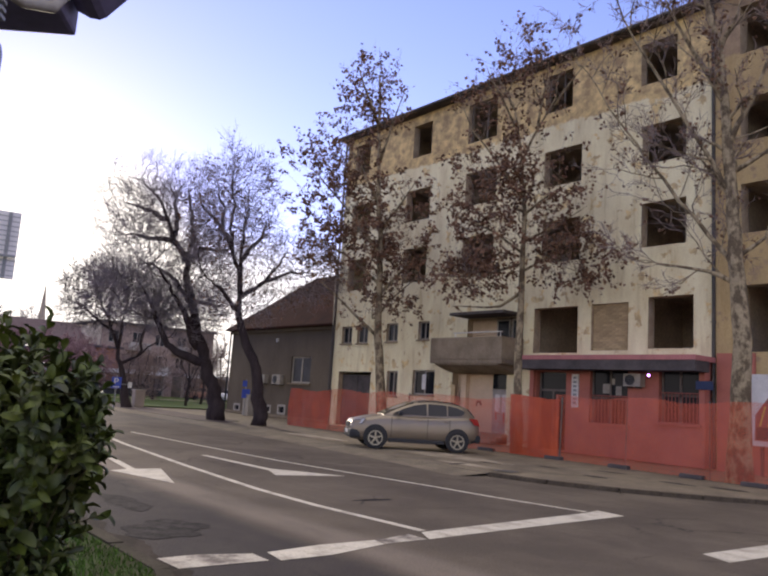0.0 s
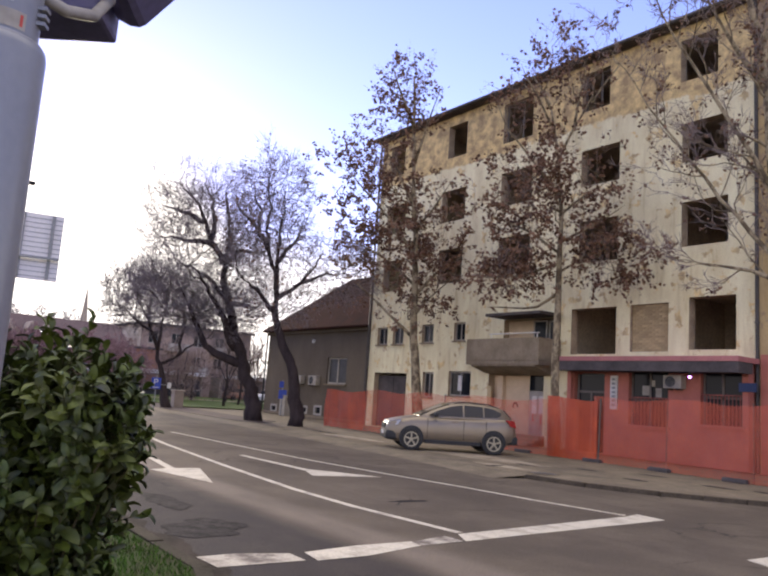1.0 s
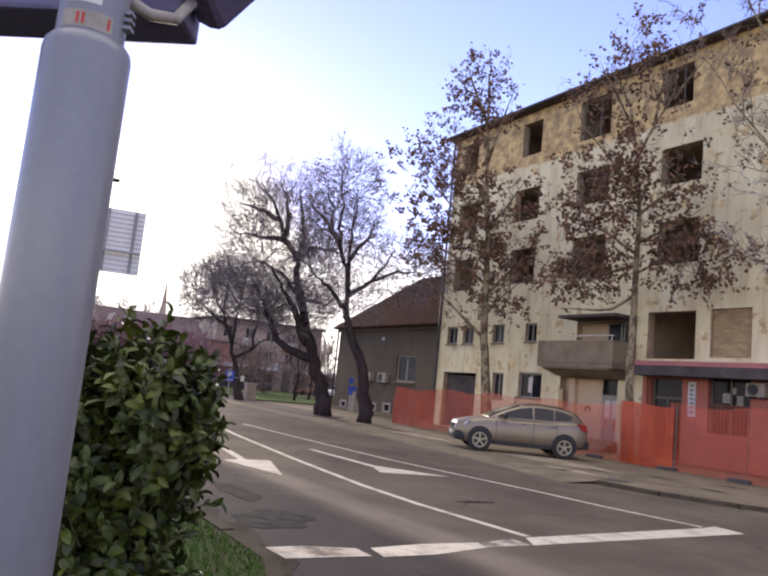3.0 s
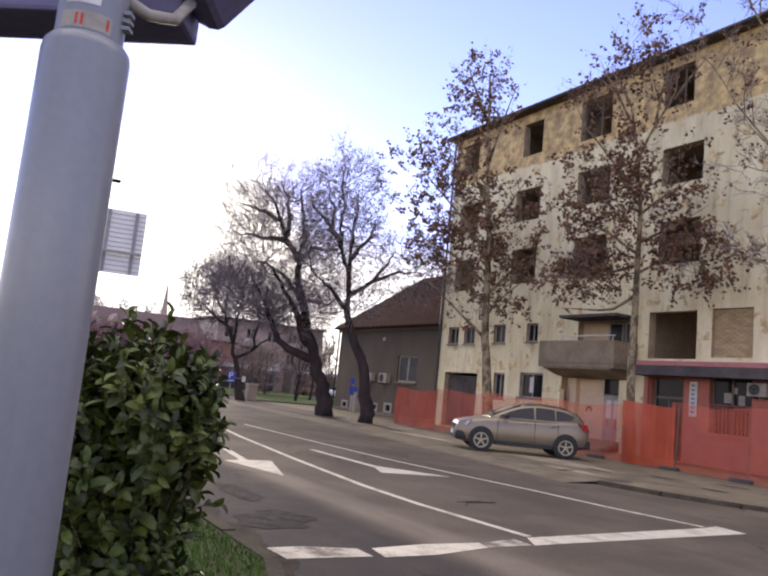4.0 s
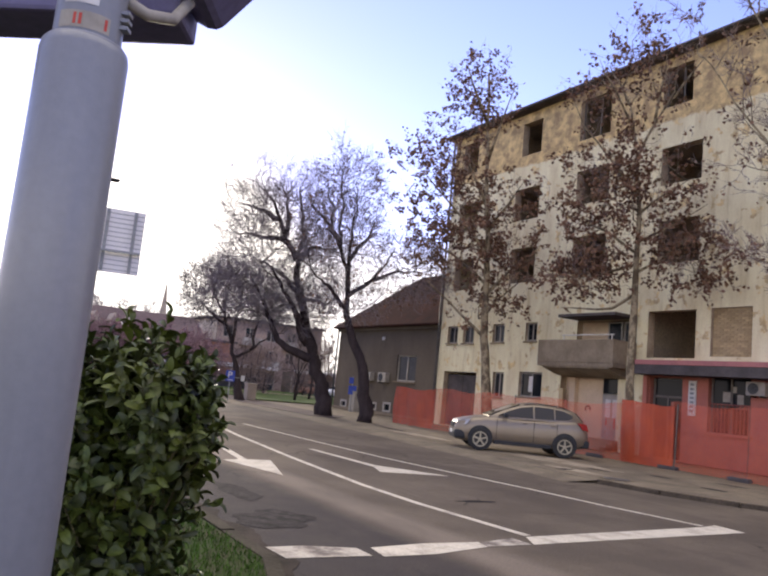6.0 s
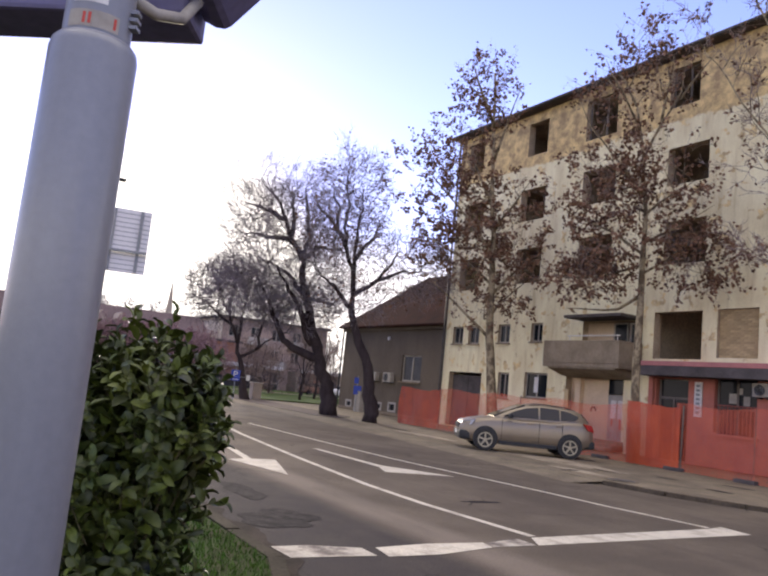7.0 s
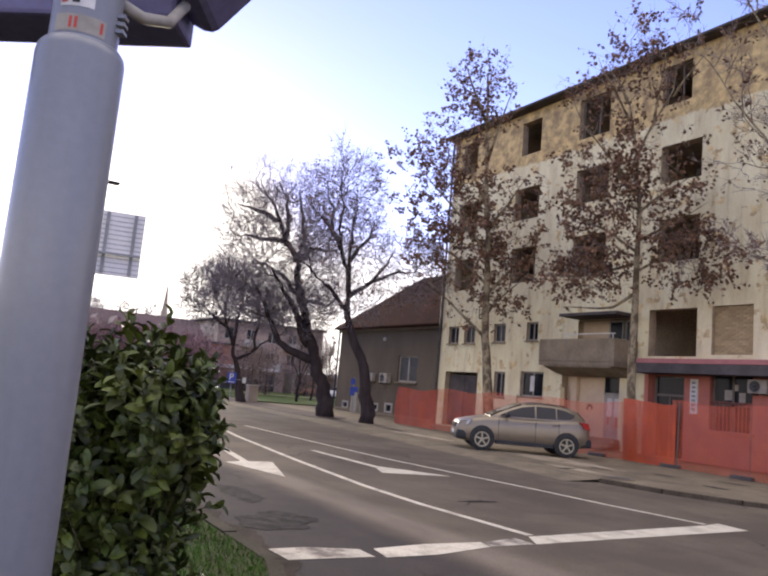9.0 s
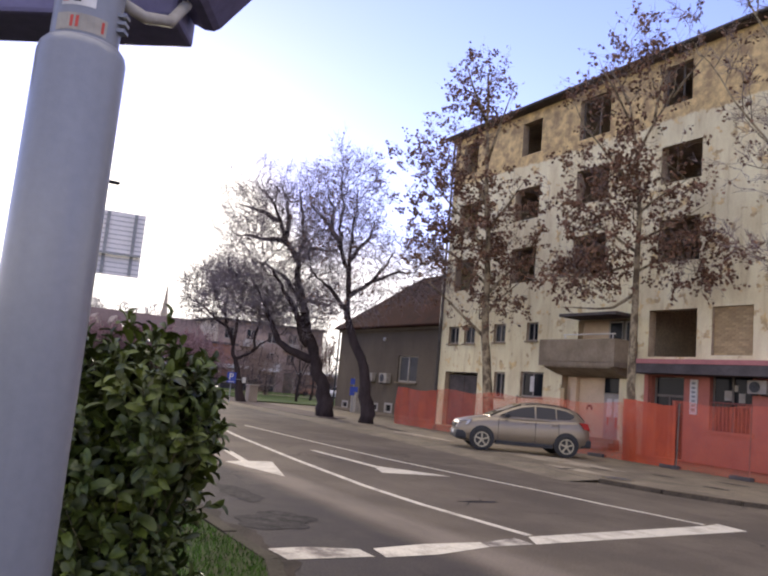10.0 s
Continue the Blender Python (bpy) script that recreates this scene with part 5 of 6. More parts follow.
for i, (x, y, h) in enumerate(((-27, 0.4, 4.6), (-31, 3.4, 5.4), (-26, 6.2, 5.0), (-33, 7.6, 5.8), (-22, 9.6, 5.6), (-38, 3.8, 6.2), (-30, 12.5, 6.0), (-40, 11.5, 6.4), (-38, 17.0, 6.2))):
    tree("park_shrub", (x, y, 0.12), 68, [[(0, 0), (0.05, h * 0.3), (0.0, h * 0.6)], [(0.02, 0.2), (0.5, h * 0.35), (0.8, h * 0.6)], [(-0.02, 0.2), (-0.5, h * 0.3), (-0.9, h * 0.55)]],
         0.08, 101 + i, BRUSH, M["bark_dark"], M["twig_brown"], "tall brown leafless shrub in the park", low=0.3, depth=0.9, count=150, shells=((0.0, h * 0.5, 1.8, h * 0.45, 1.7, 1.0),))
THIN = {"rmin": 0.012, "levels": 3, "kids": [0, 6, 5], "wobble": 0.16, "up": 0.12, "spread": 0.7, "density": 2.2, "length": 1.9, "clear": 0.35}
for i, (x, y, h) in enumerate(((-18, 0.5, 5.2), (-24, 4.5, 6.0), (-15.5, 6.0, 6.5), (-30, 9.0, 6.0), (-20, 9.5, 6.5))):
    tree("young_tree", (x, y, 0.12), 65, [[(0, 0), (0.1, h * 0.35), (0.0, h * 0.7), (0.1, h * 0.85)], [(0.05, h * 0.3), (0.6, h * 0.55), (0.9, h * 0.7)], [(0.05, h * 0.35), (-0.6, h * 0.6), (-0.8, h * 0.75)]],
         0.09, 81 + i, THIN, M["bark_dark"], M["twig"], "thin young bare tree in the park", low=1.2, depth=0.8)


# ---------- parked car ----------
def loft(rows, mirrored=True):
    """Skin over cross-sections, each a list of (y, z) from the middle bottom to the middle top, at x."""
    bm = bmesh.new()
    rings = []
    for x, sec in rows:
        ring = [bm.verts.new((x, y, z)) for y, z in sec] + [bm.verts.new((x, -y, z)) for y, z in reversed(sec) if y > 1e-6]
        rings.append(ring)
    for a, b in zip(rings, rings[1:]):
        for i in range(len(a)):
            j = (i + 1) % len(a)
            bm.faces.new((a[i], a[j], b[j], b[i]))
    bm.faces.new(rings[0])
    bm.faces.new(list(reversed(rings[-1])))
    return bm


def disc(x, y0, y1, z, r, sides=28, r2=None):
    return tubes([[((x, y0, z), r), ((x, y1, z), r2 or r)]], sides=sides)


def crossover_car(at, rz, label):
    e = tagged(thing("car", at, rz), label, "car")
    rows = []
    for x, zl, zt, w in ((2.15, 0.46, 0.66, 0.56), (2.11, 0.34, 0.78, 0.68), (2.00, 0.27, 0.87, 0.78), (1.75, 0.25, 0.945, 0.86), (1.45, 0.25, 1.01, 0.885), (1.15, 0.25, 1.06, 0.89), (0.4, 0.25, 1.075, 0.89),
                         (-0.6, 0.25, 1.10, 0.89), (-1.2, 0.26, 1.13, 0.89), (-1.6, 0.28, 1.15, 0.875), (-1.85, 0.32, 1.12, 0.83), (-1.98, 0.40, 1.02, 0.76), (-2.03, 0.46, 0.88, 0.70)):
        h = zt - zl
        rows.append((x, [(0, zl), (w * 0.82, zl), (w * 0.97, zl + h * 0.14), (w, zl + h * 0.42), (w * 0.992, zl + h * 0.62), (w * 0.965, zl + h * 0.84), (w * 0.90, zt - 0.03), (w * 0.8, zt), (0, zt + 0.025)]))
    part("body", loft(rows), M["carpaint"], e, "champagne silver bodywork", smooth=True)
    cab = []
    for x, zb, zr, wb, wr in ((1.16, 1.0, 1.04, 0.74, 0.68), (0.75, 1.0, 1.27, 0.80, 0.66), (0.42, 1.0, 1.42, 0.815, 0.62), (0.12, 1.0, 1.52, 0.82, 0.61), (-0.35, 1.0, 1.585, 0.82, 0.60), (-0.9, 1.0, 1.575, 0.82, 0.60), (-1.4, 1.0, 1.51, 0.81, 0.59), (-1.62, 1.0, 1.44, 0.78, 0.57), (-1.9, 1.0, 1.14, 0.72, 0.56)):
        cab.append((x, [(0, zb), (wb, zb), (wb * 0.985, zb + (zr - zb) * 0.2), (wr * 1.06, zr - 0.06 * (zr - zb) / 0.6), (wr * 0.88, zr), (0, zr + 0.02)]))
    part("cabin", loft(cab), M["carpaint"], e, smooth=True)

    def side_y(x, z):
        return 0.822 - 0.205 * max(0.0, (z - 1.1)) / 0.5 - max(0.0, x - 0.1) * 0.02 - max(0.0, -1.2 - x) * 0.05

    for side in (1, -1):
        for poly in ([(0.84, 1.13), (0.48, 1.30), (0.12, 1.43), (-0.26, 1.495), (-0.26, 1.125)], [(-0.32, 1.125), (-0.32, 1.50), (-0.75, 1.495), (-0.92, 1.48), (-0.92, 1.145)], [(-0.97, 1.15), (-0.97, 1.475), (-1.25, 1.43), (-1.52, 1.33), (-1.50, 1.25), (-1.38, 1.18)]):
            n = len(poly)
            outer = [(x, side * (side_y(x, z) + 0.012), z) for x, z in poly]
            inner = [(x, side * (side_y(x, z) - 0.03), z) for x, z in poly]
            part("side_window", bm_poly(outer, inner), M["car_glass"], e)
        for x in (1.36, -1.27):
            # black disc paints the shaded gap between tyre and bodywork
            part("arch_gap", disc(x, side * 0.86, side * 0.897, 0.385, 0.385), M["black"], e, "black disc standing in for the shaded gap round the wheel")
            w = part("wheel", disc(x, side * 0.68, side * 0.90, 0.345, 0.30), M["black"], e)
            tyre = [((x, side * 0.68, 0.345), 0.29), ((x, side * 0.69, 0.345), 0.335), ((x, side * 0.73, 0.345), 0.347), ((x, side * 0.87, 0.345), 0.347), ((x, side * 0.905, 0.345), 0.335), ((x, side * 0.915, 0.345), 0.30), ((x, side * 0.913, 0.345), 0.235)]
            part("tyre", tubes([tyre], sides=28), M["tyre"], w)
            spokes = tubes([[((x, side * 0.905, 0.345), 0.06), ((x, side * 0.925, 0.345), 0.048)]], sides=16)
            ring = [[spokes.verts.new((x + r * math.cos(2 * math.pi * k / 28), side * yy, 0.345 + r * math.sin(2 * math.pi * k / 28))) for k in range(28)] for r, yy in ((0.236, 0.912), (0.232, 0.922), (0.198, 0.920), (0.19, 0.90))]
            for a, b in zip(ring, ring[1:]):
                for k in range(28):
                    spokes.faces.new((a[k], a[(k + 1) % 28], b[(k + 1) % 28], b[k]))
            for k in range(5):
                a = 2 * math.pi * k / 5 + 0.3
                c, s = math.cos(a), math.sin(a)
                m = Matrix.Translation((x + 0.125 * c, side * 0.916, 0.345 + 0.125 * s)) @ Matrix.Rotation(-a, 4, "Y") @ Matrix.Diagonal((0.165, 0.014, 0.052, 1))
                bmesh.ops.create_cube(spokes, size=1, matrix=m)
            part("rim", spokes, M["rim"], w)
        part("sill", boxes((-0.86, 0.94, *sorted((side * 0.80, side * 0.897)), 0.24, 0.36), bevel=0.02), M["black"], e)
        mirror = part("door_mirror", boxes((0.55, 0.68, *sorted((side * 0.84, side * 1.02)), 1.08, 1.22), bevel=0.035), M["black"], e)
        part("headlight", bm_poly([(2.12, side * 0.58, 0.70), (2.06, side * 0.69, 0.855), (1.70, side * 0.855, 0.945), (1.82, side * 0.862, 0.77)], [(2.0, side * 0.5, 0.70), (1.98, side * 0.6, 0.855), (1.68, side * 0.76, 0.945), (1.75, side * 0.78, 0.77)]), M["lampglass"], e)
        part("tail_light", bm_poly([(-1.68, side * 0.86, 1.12), (-1.95, side * 0.77, 1.10), (-2.035, side * 0.735, 0.88), (-1.82, side * 0.855, 0.92)], [(-1.62, side * 0.72, 1.12), (-1.85, side * 0.66, 1.10), (-1.95, side * 0.64, 0.88), (-1.78, side * 0.72, 0.92)]), M["taillamp"], e)
        for x in (-0.1, -0.98):
            part("door_handle", boxes((x, x + 0.17, *sorted((side * 0.868, side * 0.905)), 0.955, 0.985), bevel=0.008), M["carpaint"], e)
        for x in (0.86, -0.30, -1.02):
            part("door_gap", boxes((x, x + 0.012, *sorted((side * 0.872, side * 0.8925)), 0.40, 1.02)), M["black"], e)
        part("roof_rail", tubes([[((0.0, side * 0.55, 1.54), 0.014), ((-0.4, side * 0.55, 1.605), 0.014), ((-1.1, side * 0.54, 1.575), 0.014), ((-1.45, side * 0.52, 1.49), 0.014)]], sides=6), M["black"], e)
    part("windscreen", bm_poly([(1.13, 0.70, 1.11), (1.13, -0.70, 1.11), (0.16, -0.585, 1.54), (0.16, 0.585, 1.54)], [(1.05, 0.67, 1.04), (1.05, -0.67, 1.04), (0.12, -0.56, 1.46), (0.12, 0.56, 1.46)]), M["car_glass"], e)
    part("rear_window", bm_poly([(-1.66, 0.54, 1.425), (-1.66, -0.54, 1.425), (-1.90, -0.58, 1.17), (-1.90, 0.58, 1.17)], [(-1.6, 0.54, 1.38), (-1.6, -0.54, 1.38), (-1.82, -0.58, 1.14), (-1.82, 0.58, 1.14)]), M["car_glass"], e)
    part("front_bumper", boxes((1.76, 2.17, -0.82, 0.82, 0.29, 0.58), bevel=0.09), M["black"], e, "dark lower front bumper")
    part("rear_bumper", boxes((-2.08, -1.72, -0.79, 0.79, 0.34, 0.60), bevel=0.07), M["black"], e, "dark lower rear bumper")
    part("grille", boxes((2.10, 2.165, -0.46, 0.46, 0.62, 0.78), bevel=0.02), M["black"], e)
    part("number_plate", boxes((2.168, 2.18, -0.26, 0.26, 0.44, 0.55)), M["white"], e)
    return e


def bm_poly(outer, inner):
    """A closed slab between two outlines with as many corners."""
    bm = bmesh.new()
    a, b = [bm.verts.new(v) for v in outer], [bm.verts.new(v) for v in inner]
    n = len(a)
    bm.faces.new(a)
    bm.faces.new(list(reversed(b)))
    for i in range(n):
        bm.faces.new((a[i], b[i], b[(i + 1) % n], a[(i + 1) % n]))
    return bm


parked = crossover_car((14.05, -6.85, 0.07), -120.5, "champagne silver crossover car parked on the pavement")
parked.scale = (0.935, 0.95, 0.925)


# ---------- laurel bush and grass ----------
def laurel_leaf(rng, verts, faces, p, way, up, size):
    """One pointed leaf, folded along its midrib and bent back at the tip."""
    out = way.normalized()
    n = (up - up.dot(out) * out).normalized()
    s = out.cross(n)
    ln, w = size * rng.uniform(0.064, 0.10), size * rng.uniform(0.016, 0.024)
    b = len(verts)
    for u, half, lift in ((0.0, 0.14, 0.0), (0.28, 0.82, 0.008), (0.62, 1.0, 0.007), (0.88, 0.66, -0.003)):
        q = p + out * ln * u + n * lift
        verts += [q + s * w * half + n * 0.005, q - n * 0.003, q - s * w * half + n * 0.005]
    verts.append(p + out * ln - n * 0.010)
    for i in range(3):
        o = b + 3 * i
        faces += [(o, o + 1, o + 4, o + 3), (o + 1, o + 2, o + 5, o + 4)]
    faces += [(b + 9, b + 10, b + 12), (b + 10, b + 11, b + 12)]


def laurel_bush(at, rz):
    rng = random.Random(5)
    e = tagged(thing("laurel_bush", at, rz), "dense evergreen laurel bush with glossy leaves", "bush")
    blobs = [((-0.16, 0.25, 1.02), (0.38, 0.45, 0.58)), ((0.05, 0.04, 1.27), (0.22, 0.26, 0.23)), ((-0.02, 0.10, 0.62), (0.25, 0.36, 0.56)), ((-0.5, 0.25, 0.95), (0.42, 0.45, 0.6)), ((0.17, -0.02, 1.12), (0.14, 0.19, 0.16))]
    stems, verts, faces = [], [], []
    for c, r in blobs:
        cv = Vector(c)
        for _ in range(9):
            d = Vector((rng.gauss(0, 1), rng.gauss(0, 1), rng.gauss(0.4, 1))).normalized()
            p = cv + Vector((d.x * r[0], d.y * r[1], d.z * r[2])) * 0.8
            root = Vector((-0.2 + c[0] * 0.3, 0.3, 0.0))
            mid = root.lerp(p, 0.55) + Vector((0, 0, 0.08))
            stems.append([(root, 0.012), (mid, 0.007), (p, 0.003)])
        count = int(1500 * (r[0] * r[1] + r[1] * r[2] + r[0] * r[2]))
        for _ in range(count):   # older leaves inside
            d = Vector((rng.gauss(0, 1), rng.gauss(0, 1), rng.gauss(0, 1))).normalized()
            p = cv + Vector((d.x * r[0], d.y * r[1], d.z * r[2])) * rng.uniform(0.3, 0.86)
            way = Vector((rng.gauss(0, 0.8), rng.gauss(0, 0.8), rng.gauss(0.1, 0.8))) + d * 0.3
            laurel_leaf(rng, verts, faces, p, way, d + Vector((0, 0, 0.5)), 1.0)
        for _ in range(int(430 * (r[0] * r[1] + r[1] * r[2] + r[0] * r[2]))):   # upright shoots with leaves all round
            d = Vector((rng.gauss(0, 1), rng.gauss(0, 1), rng.gauss(0.15, 1))).normalized()
            k = min(0.98, rng.uniform(0.62, 1.0) * (0.9 + 0.35 * noise.noise(d * 2.4 + cv * 3)))
            foot = cv + Vector((d.x * r[0], d.y * r[1], d.z * r[2])) * k
            axis = (d * 0.75 + Vector((rng.gauss(0, 0.25), rng.gauss(0, 0.25), 0.75 + rng.gauss(0, 0.2)))).normalized()
            rise, turn = rng.uniform(0.07, 0.14), rng.uniform(0, 6.28)
            stems.append([(foot - axis * 0.05, 0.003), (foot + axis * rise, 0.0015)])
            across = axis.orthogonal().normalized()
            other = axis.cross(across)
            leaves = rng.randrange(5, 9)
            for j in range(leaves):
                u = j / (leaves - 1)
                a = turn + 2.4 * j
                side = across * math.cos(a) + other * math.sin(a)
                lean = 1.35 - 0.8 * u + rng.gauss(0, 0.3)
                laurel_leaf(rng, verts, faces, foot + axis * rise * u, side * math.sin(lean) + axis * math.cos(lean), axis - side * 0.35 + Vector((rng.gauss(0, 0.3), rng.gauss(0, 0.3), 0.1)), 1.05 - 0.3 * u)
    part("stem", tubes(stems, sides=4), M["stem"], e)
    tagged(link("foliage", verts, faces, M["laurel"], e, smooth=True), "glossy dark and yellowish green leaves", kind="stuff")
    return e


laurel_bush((28.115, -21.50, 0.07), 59.4)
rng = random.Random(9)
verts, faces = [], []
for _ in range(42000):
    x, y = rng.uniform(21.5, 28.9), rng.uniform(-24.0, -19.7)
    edge = next((y0 + (y1 - y0) * (x - x0) / (x1 - x0) for (x0, y0), (x1, y1) in zip(NEAR_KERB[5:], NEAR_KERB[6:]) if x0 <= x <= x1), -19.6)
    if y > edge - 0.08:
        continue
    h, a = rng.uniform(0.02, 0.06), rng.uniform(0, 6.28)
    b = len(verts)
    dx, dy = 0.006 * math.cos(a), 0.006 * math.sin(a)
    verts += [(x - dx, y - dy, 0.065), (x + dx, y + dy, 0.065), (x + rng.gauss(0, 0.02), y + rng.gauss(0, 0.02), 0.065 + h)]
    faces.append((b, b + 1, b + 2))
tagged(link("grass", verts, faces, M["grass"]), "short green grass on the verge", "grass", kind="stuff")


# ---------- traffic light on its pole ----------
light = tagged(thing("traffic_light", (30.068, -22.108, 0.05), 59.4), "grey steel traffic light pole with dark signal housings", "traffic light")
ZB = -0.05
part("pole", tubes([[((0, 0, 0.0), 0.0605), ((0, 0, 1.932 + ZB), 0.0585), ((0, 0, 1.942 + ZB), 0.0565), ((0, 0, 1.949 + ZB), 0.051), ((0, 0, 1.951 + ZB), 0.047)]], sides=40), M["pole"], light, "smooth grey painted pole", smooth=True)
part("upper_tube", tubes([[((0, 0, 1.93 + ZB), 0.0455), ((0, 0, 1.935 + ZB), 0.0455), ((0, 0, 3.595 + ZB), 0.0455), ((0, 0, 3.6 + ZB), 0.0455)]], sides=36), M["pole"], light, smooth=True)
part("base_plate", boxes((-0.16, 0.16, -0.16, 0.16, -0.02, 0.02), bevel=0.006), M["galv_dark"], light)
for x in (-0.12, 0.12):
    for y in (-0.12, 0.12):
        part("bolt", tubes([[((x, y, 0.02), 0.014), ((x, y, 0.05), 0.014)]], sides=6), M["galv_dark"], light)


def curved_label(z0, z1, a0, a1, material, name, r=0.0462):
    bm = bmesh.new()
    prev = None
    for i in range(9):
        a = radians(a0 + (a1 - a0) * i / 8)
        cur = [bm.verts.new((r * math.sin(a), -r * math.cos(a), z)) for z in (z0, z1)]
        if prev:
            bm.faces.new((prev[0], cur[0], cur[1], prev[1]))
        prev = cur
    return part(name, bm, material, light)


curved_label(1.955 + ZB, 1.979 + ZB, -30, 58, M["case"], "sticker")
for a in (-1, 8, 50):
    curved_label(1.959 + ZB, 1.975 + ZB, a - 2.5, a + 2.5, M["red"], "sticker_print", 0.0466)
curved_label(1.990 + ZB, 2.012 + ZB, -24, 34, M["white"], "sticker")
for a in (-16, 4):
    curved_label(1.995 + ZB, 2.001 + ZB, a - 6, a + 6, M["red"] if a < -10 else M["black"], "sticker_print", 0.0466)
part("clamp", tubes([[((0, 0, 2.06 + ZB), 0.052), ((0, 0, 2.10 + ZB), 0.052)]], sides=28), M["pole"], light)
for i in range(3):
    part("clamp_tooth", boxes((0.044, 0.056, -0.008, 0.008, 1.975 + 0.011 * i + ZB, 1.980 + 0.011 * i + ZB)), M["pole"], light)


def prism(poly, y0, y1):
    return bm_poly([(x, y0, z + ZB) for x, z in poly], [(x, y1, z + ZB) for x, z in poly])


shell = prism([(-0.46, 2.050), (0.073, 2.083), (0.073, 3.0), (-0.46, 3.0)], 0.15, 0.262)
bmesh.ops.bevel(shell, geom=shell.edges[:], offset=0.008, segments=2, affect="EDGES", profile=0.6)
part("housing", shell, M["signal"], light, "dark signal housing")
part("visor", prism([(0.076, 2.117), (0.098, 2.107), (0.114, 2.106), (0.124, 2.112), (0.176, 2.175), (0.25, 2.27), (0.25, 2.8), (0.076, 2.8)], 0.11, 0.235), M["signal"], light, "dark signal hood")
part("visor", prism([(0.262, 2.212), (0.28, 2.205), (0.296, 2.212), (0.36, 2.3), (0.36, 2.8), (0.262, 2.8)], 0.12, 0.24), M["signal"], light, "dark signal hood")
part("bracket", tubes([[((0.03, 0.02, 2.035 + ZB), 0.009), ((0.06, 0.05, 2.028 + ZB), 0.009), ((0.085, 0.09, 2.045 + ZB), 0.009), ((0.09, 0.14, 2.10 + ZB), 0.009)], [((-0.03, 0.03, 2.2 + ZB), 0.02), ((-0.1, 0.25, 2.2 + ZB), 0.02)]], sides=10), M["case"], light, "pale bracket tube", smooth=True)

# ---------- traffic sign seen from behind ----------
sign = tagged(thing("traffic_sign", (22.40, -20.60, 0.07), 79.0), "traffic sign panel seen from behind, bare grey metal", "traffic sign")
part("panel", boxes((-0.255, 0.255, -0.012, 0.0, 2.70, 3.195), bevel=0.003), M["galv"], sign)
part("lower_panel", boxes((-0.255, 0.255, -0.012, 0.0, 2.455, 2.688), bevel=0.003), M["galv"], sign)
for x in (-0.15, 0.15):
    part("rail", boxes((x - 0.018, x + 0.018, -0.034, -0.013, 2.47, 3.18)), M["galv_dark"], sign)
for i in range(13):
    part("rib", boxes((-0.25, 0.25, -0.016, -0.0125, 2.49 + 0.054 * i, 2.497 + 0.054 * i)), M["galv_dark"], sign)
part("arm", boxes((-0.42, 0.25, -0.07, -0.035, 2.685, 2.715), bevel=0.004), M["galv_dark"], sign)
part("post", tubes([[((-0.40, -0.03, 0.0), 0.032), ((-0.40, -0.03, 2.80), 0.032)]], sides=14), M["galv"], sign, smooth=True)

# ---------- street lamp ----------
lamp = tagged(thing("street_lamp", (7.25, -19.08, 0.07), 90), "slim street lamp with a flat dark head", "street lamp")
part("post", tubes([[((0, 0, 0), 0.08), ((0, 0, 5.5), 0.055), ((0.1, 0, 6.9), 0.04), ((0.7, 0, 7.12), 0.03)]], sides=10), M["galv_dark"], lamp, smooth=True)
part("head", boxes((0.65, 1.05, -0.12, 0.12, 7.07, 7.15), bevel=0.03), M["black"], lamp)


# ---------- signs, park and far buildings ----------
def sign_post(at, rz, plates, label, height):
    e = tagged(thing("sign_post", at, rz), label, "traffic sign", "street signs")
    part("post", tubes([[((0, 0, 0), 0.03), ((0, 0, height), 0.03)]], sides=8), M["galv_dark"], e)
    for x0, x1, z0, z1, m in plates:
        part("plate", boxes((x0, x1, -0.05, -0.032, z0, z1), bevel=0.006), m, e)
    return e


p_sign = sign_post((-8.75, -7.85, 0.07), 70, [(-0.25, 0.25, 1.08, 1.68, M["blue"]), (0.6, 0.8, 1.15, 1.45, M["white"])], "blue parking sign with a white letter beside a tree", 1.8)
part("plate_arm", boxes((0.25, 0.8, -0.03, -0.02, 1.3, 1.33)), M["galv_dark"], p_sign)
fc = bpy.data.curves.new("letter_p", "FONT")
fc.body, fc.size, fc.extrude = "P", 0.5, 0.004
letter = new("letter", fc)
fc.materials.append(M["white"])
letter.parent = p_sign
letter.matrix_basis = pose(-0.15, -0.058, 1.27, 90, 0, 0)
part("plate_bar", boxes((-0.16, 0.16, -0.056, -0.0505, 1.14, 1.18)), M["white"], p_sign)
h_sign = sign_post((-7.45, -0.75, 0.07), 60, [(-0.2, 0.06, 1.62, 1.98, M["blue"]), (-0.2, 0.26, 0.98, 1.5, M["blue"])], "blue traffic signs on a post before the old house", 2.05)
earth = flat("earth_strip", [(-26, -5.38), (-8, -7.05), (1.5, -7.62), (1.8, -6.6), (0.2, -5.2), (-12.5, -4.3), (-26, -2.6)], 0.085, 0.02, M["earth"])
tagged(earth, "bare brown earth between the lawn and the kerb", "earth", kind="structure")
path = flat("park_path", [(-34, -1.2), (-34.5, 30), (-36.5, 30), (-36, -1.0)], 0.156, 0.004, M["pale"])
tagged(path, "pale gravel path across the park lawn", "path", kind="structure")


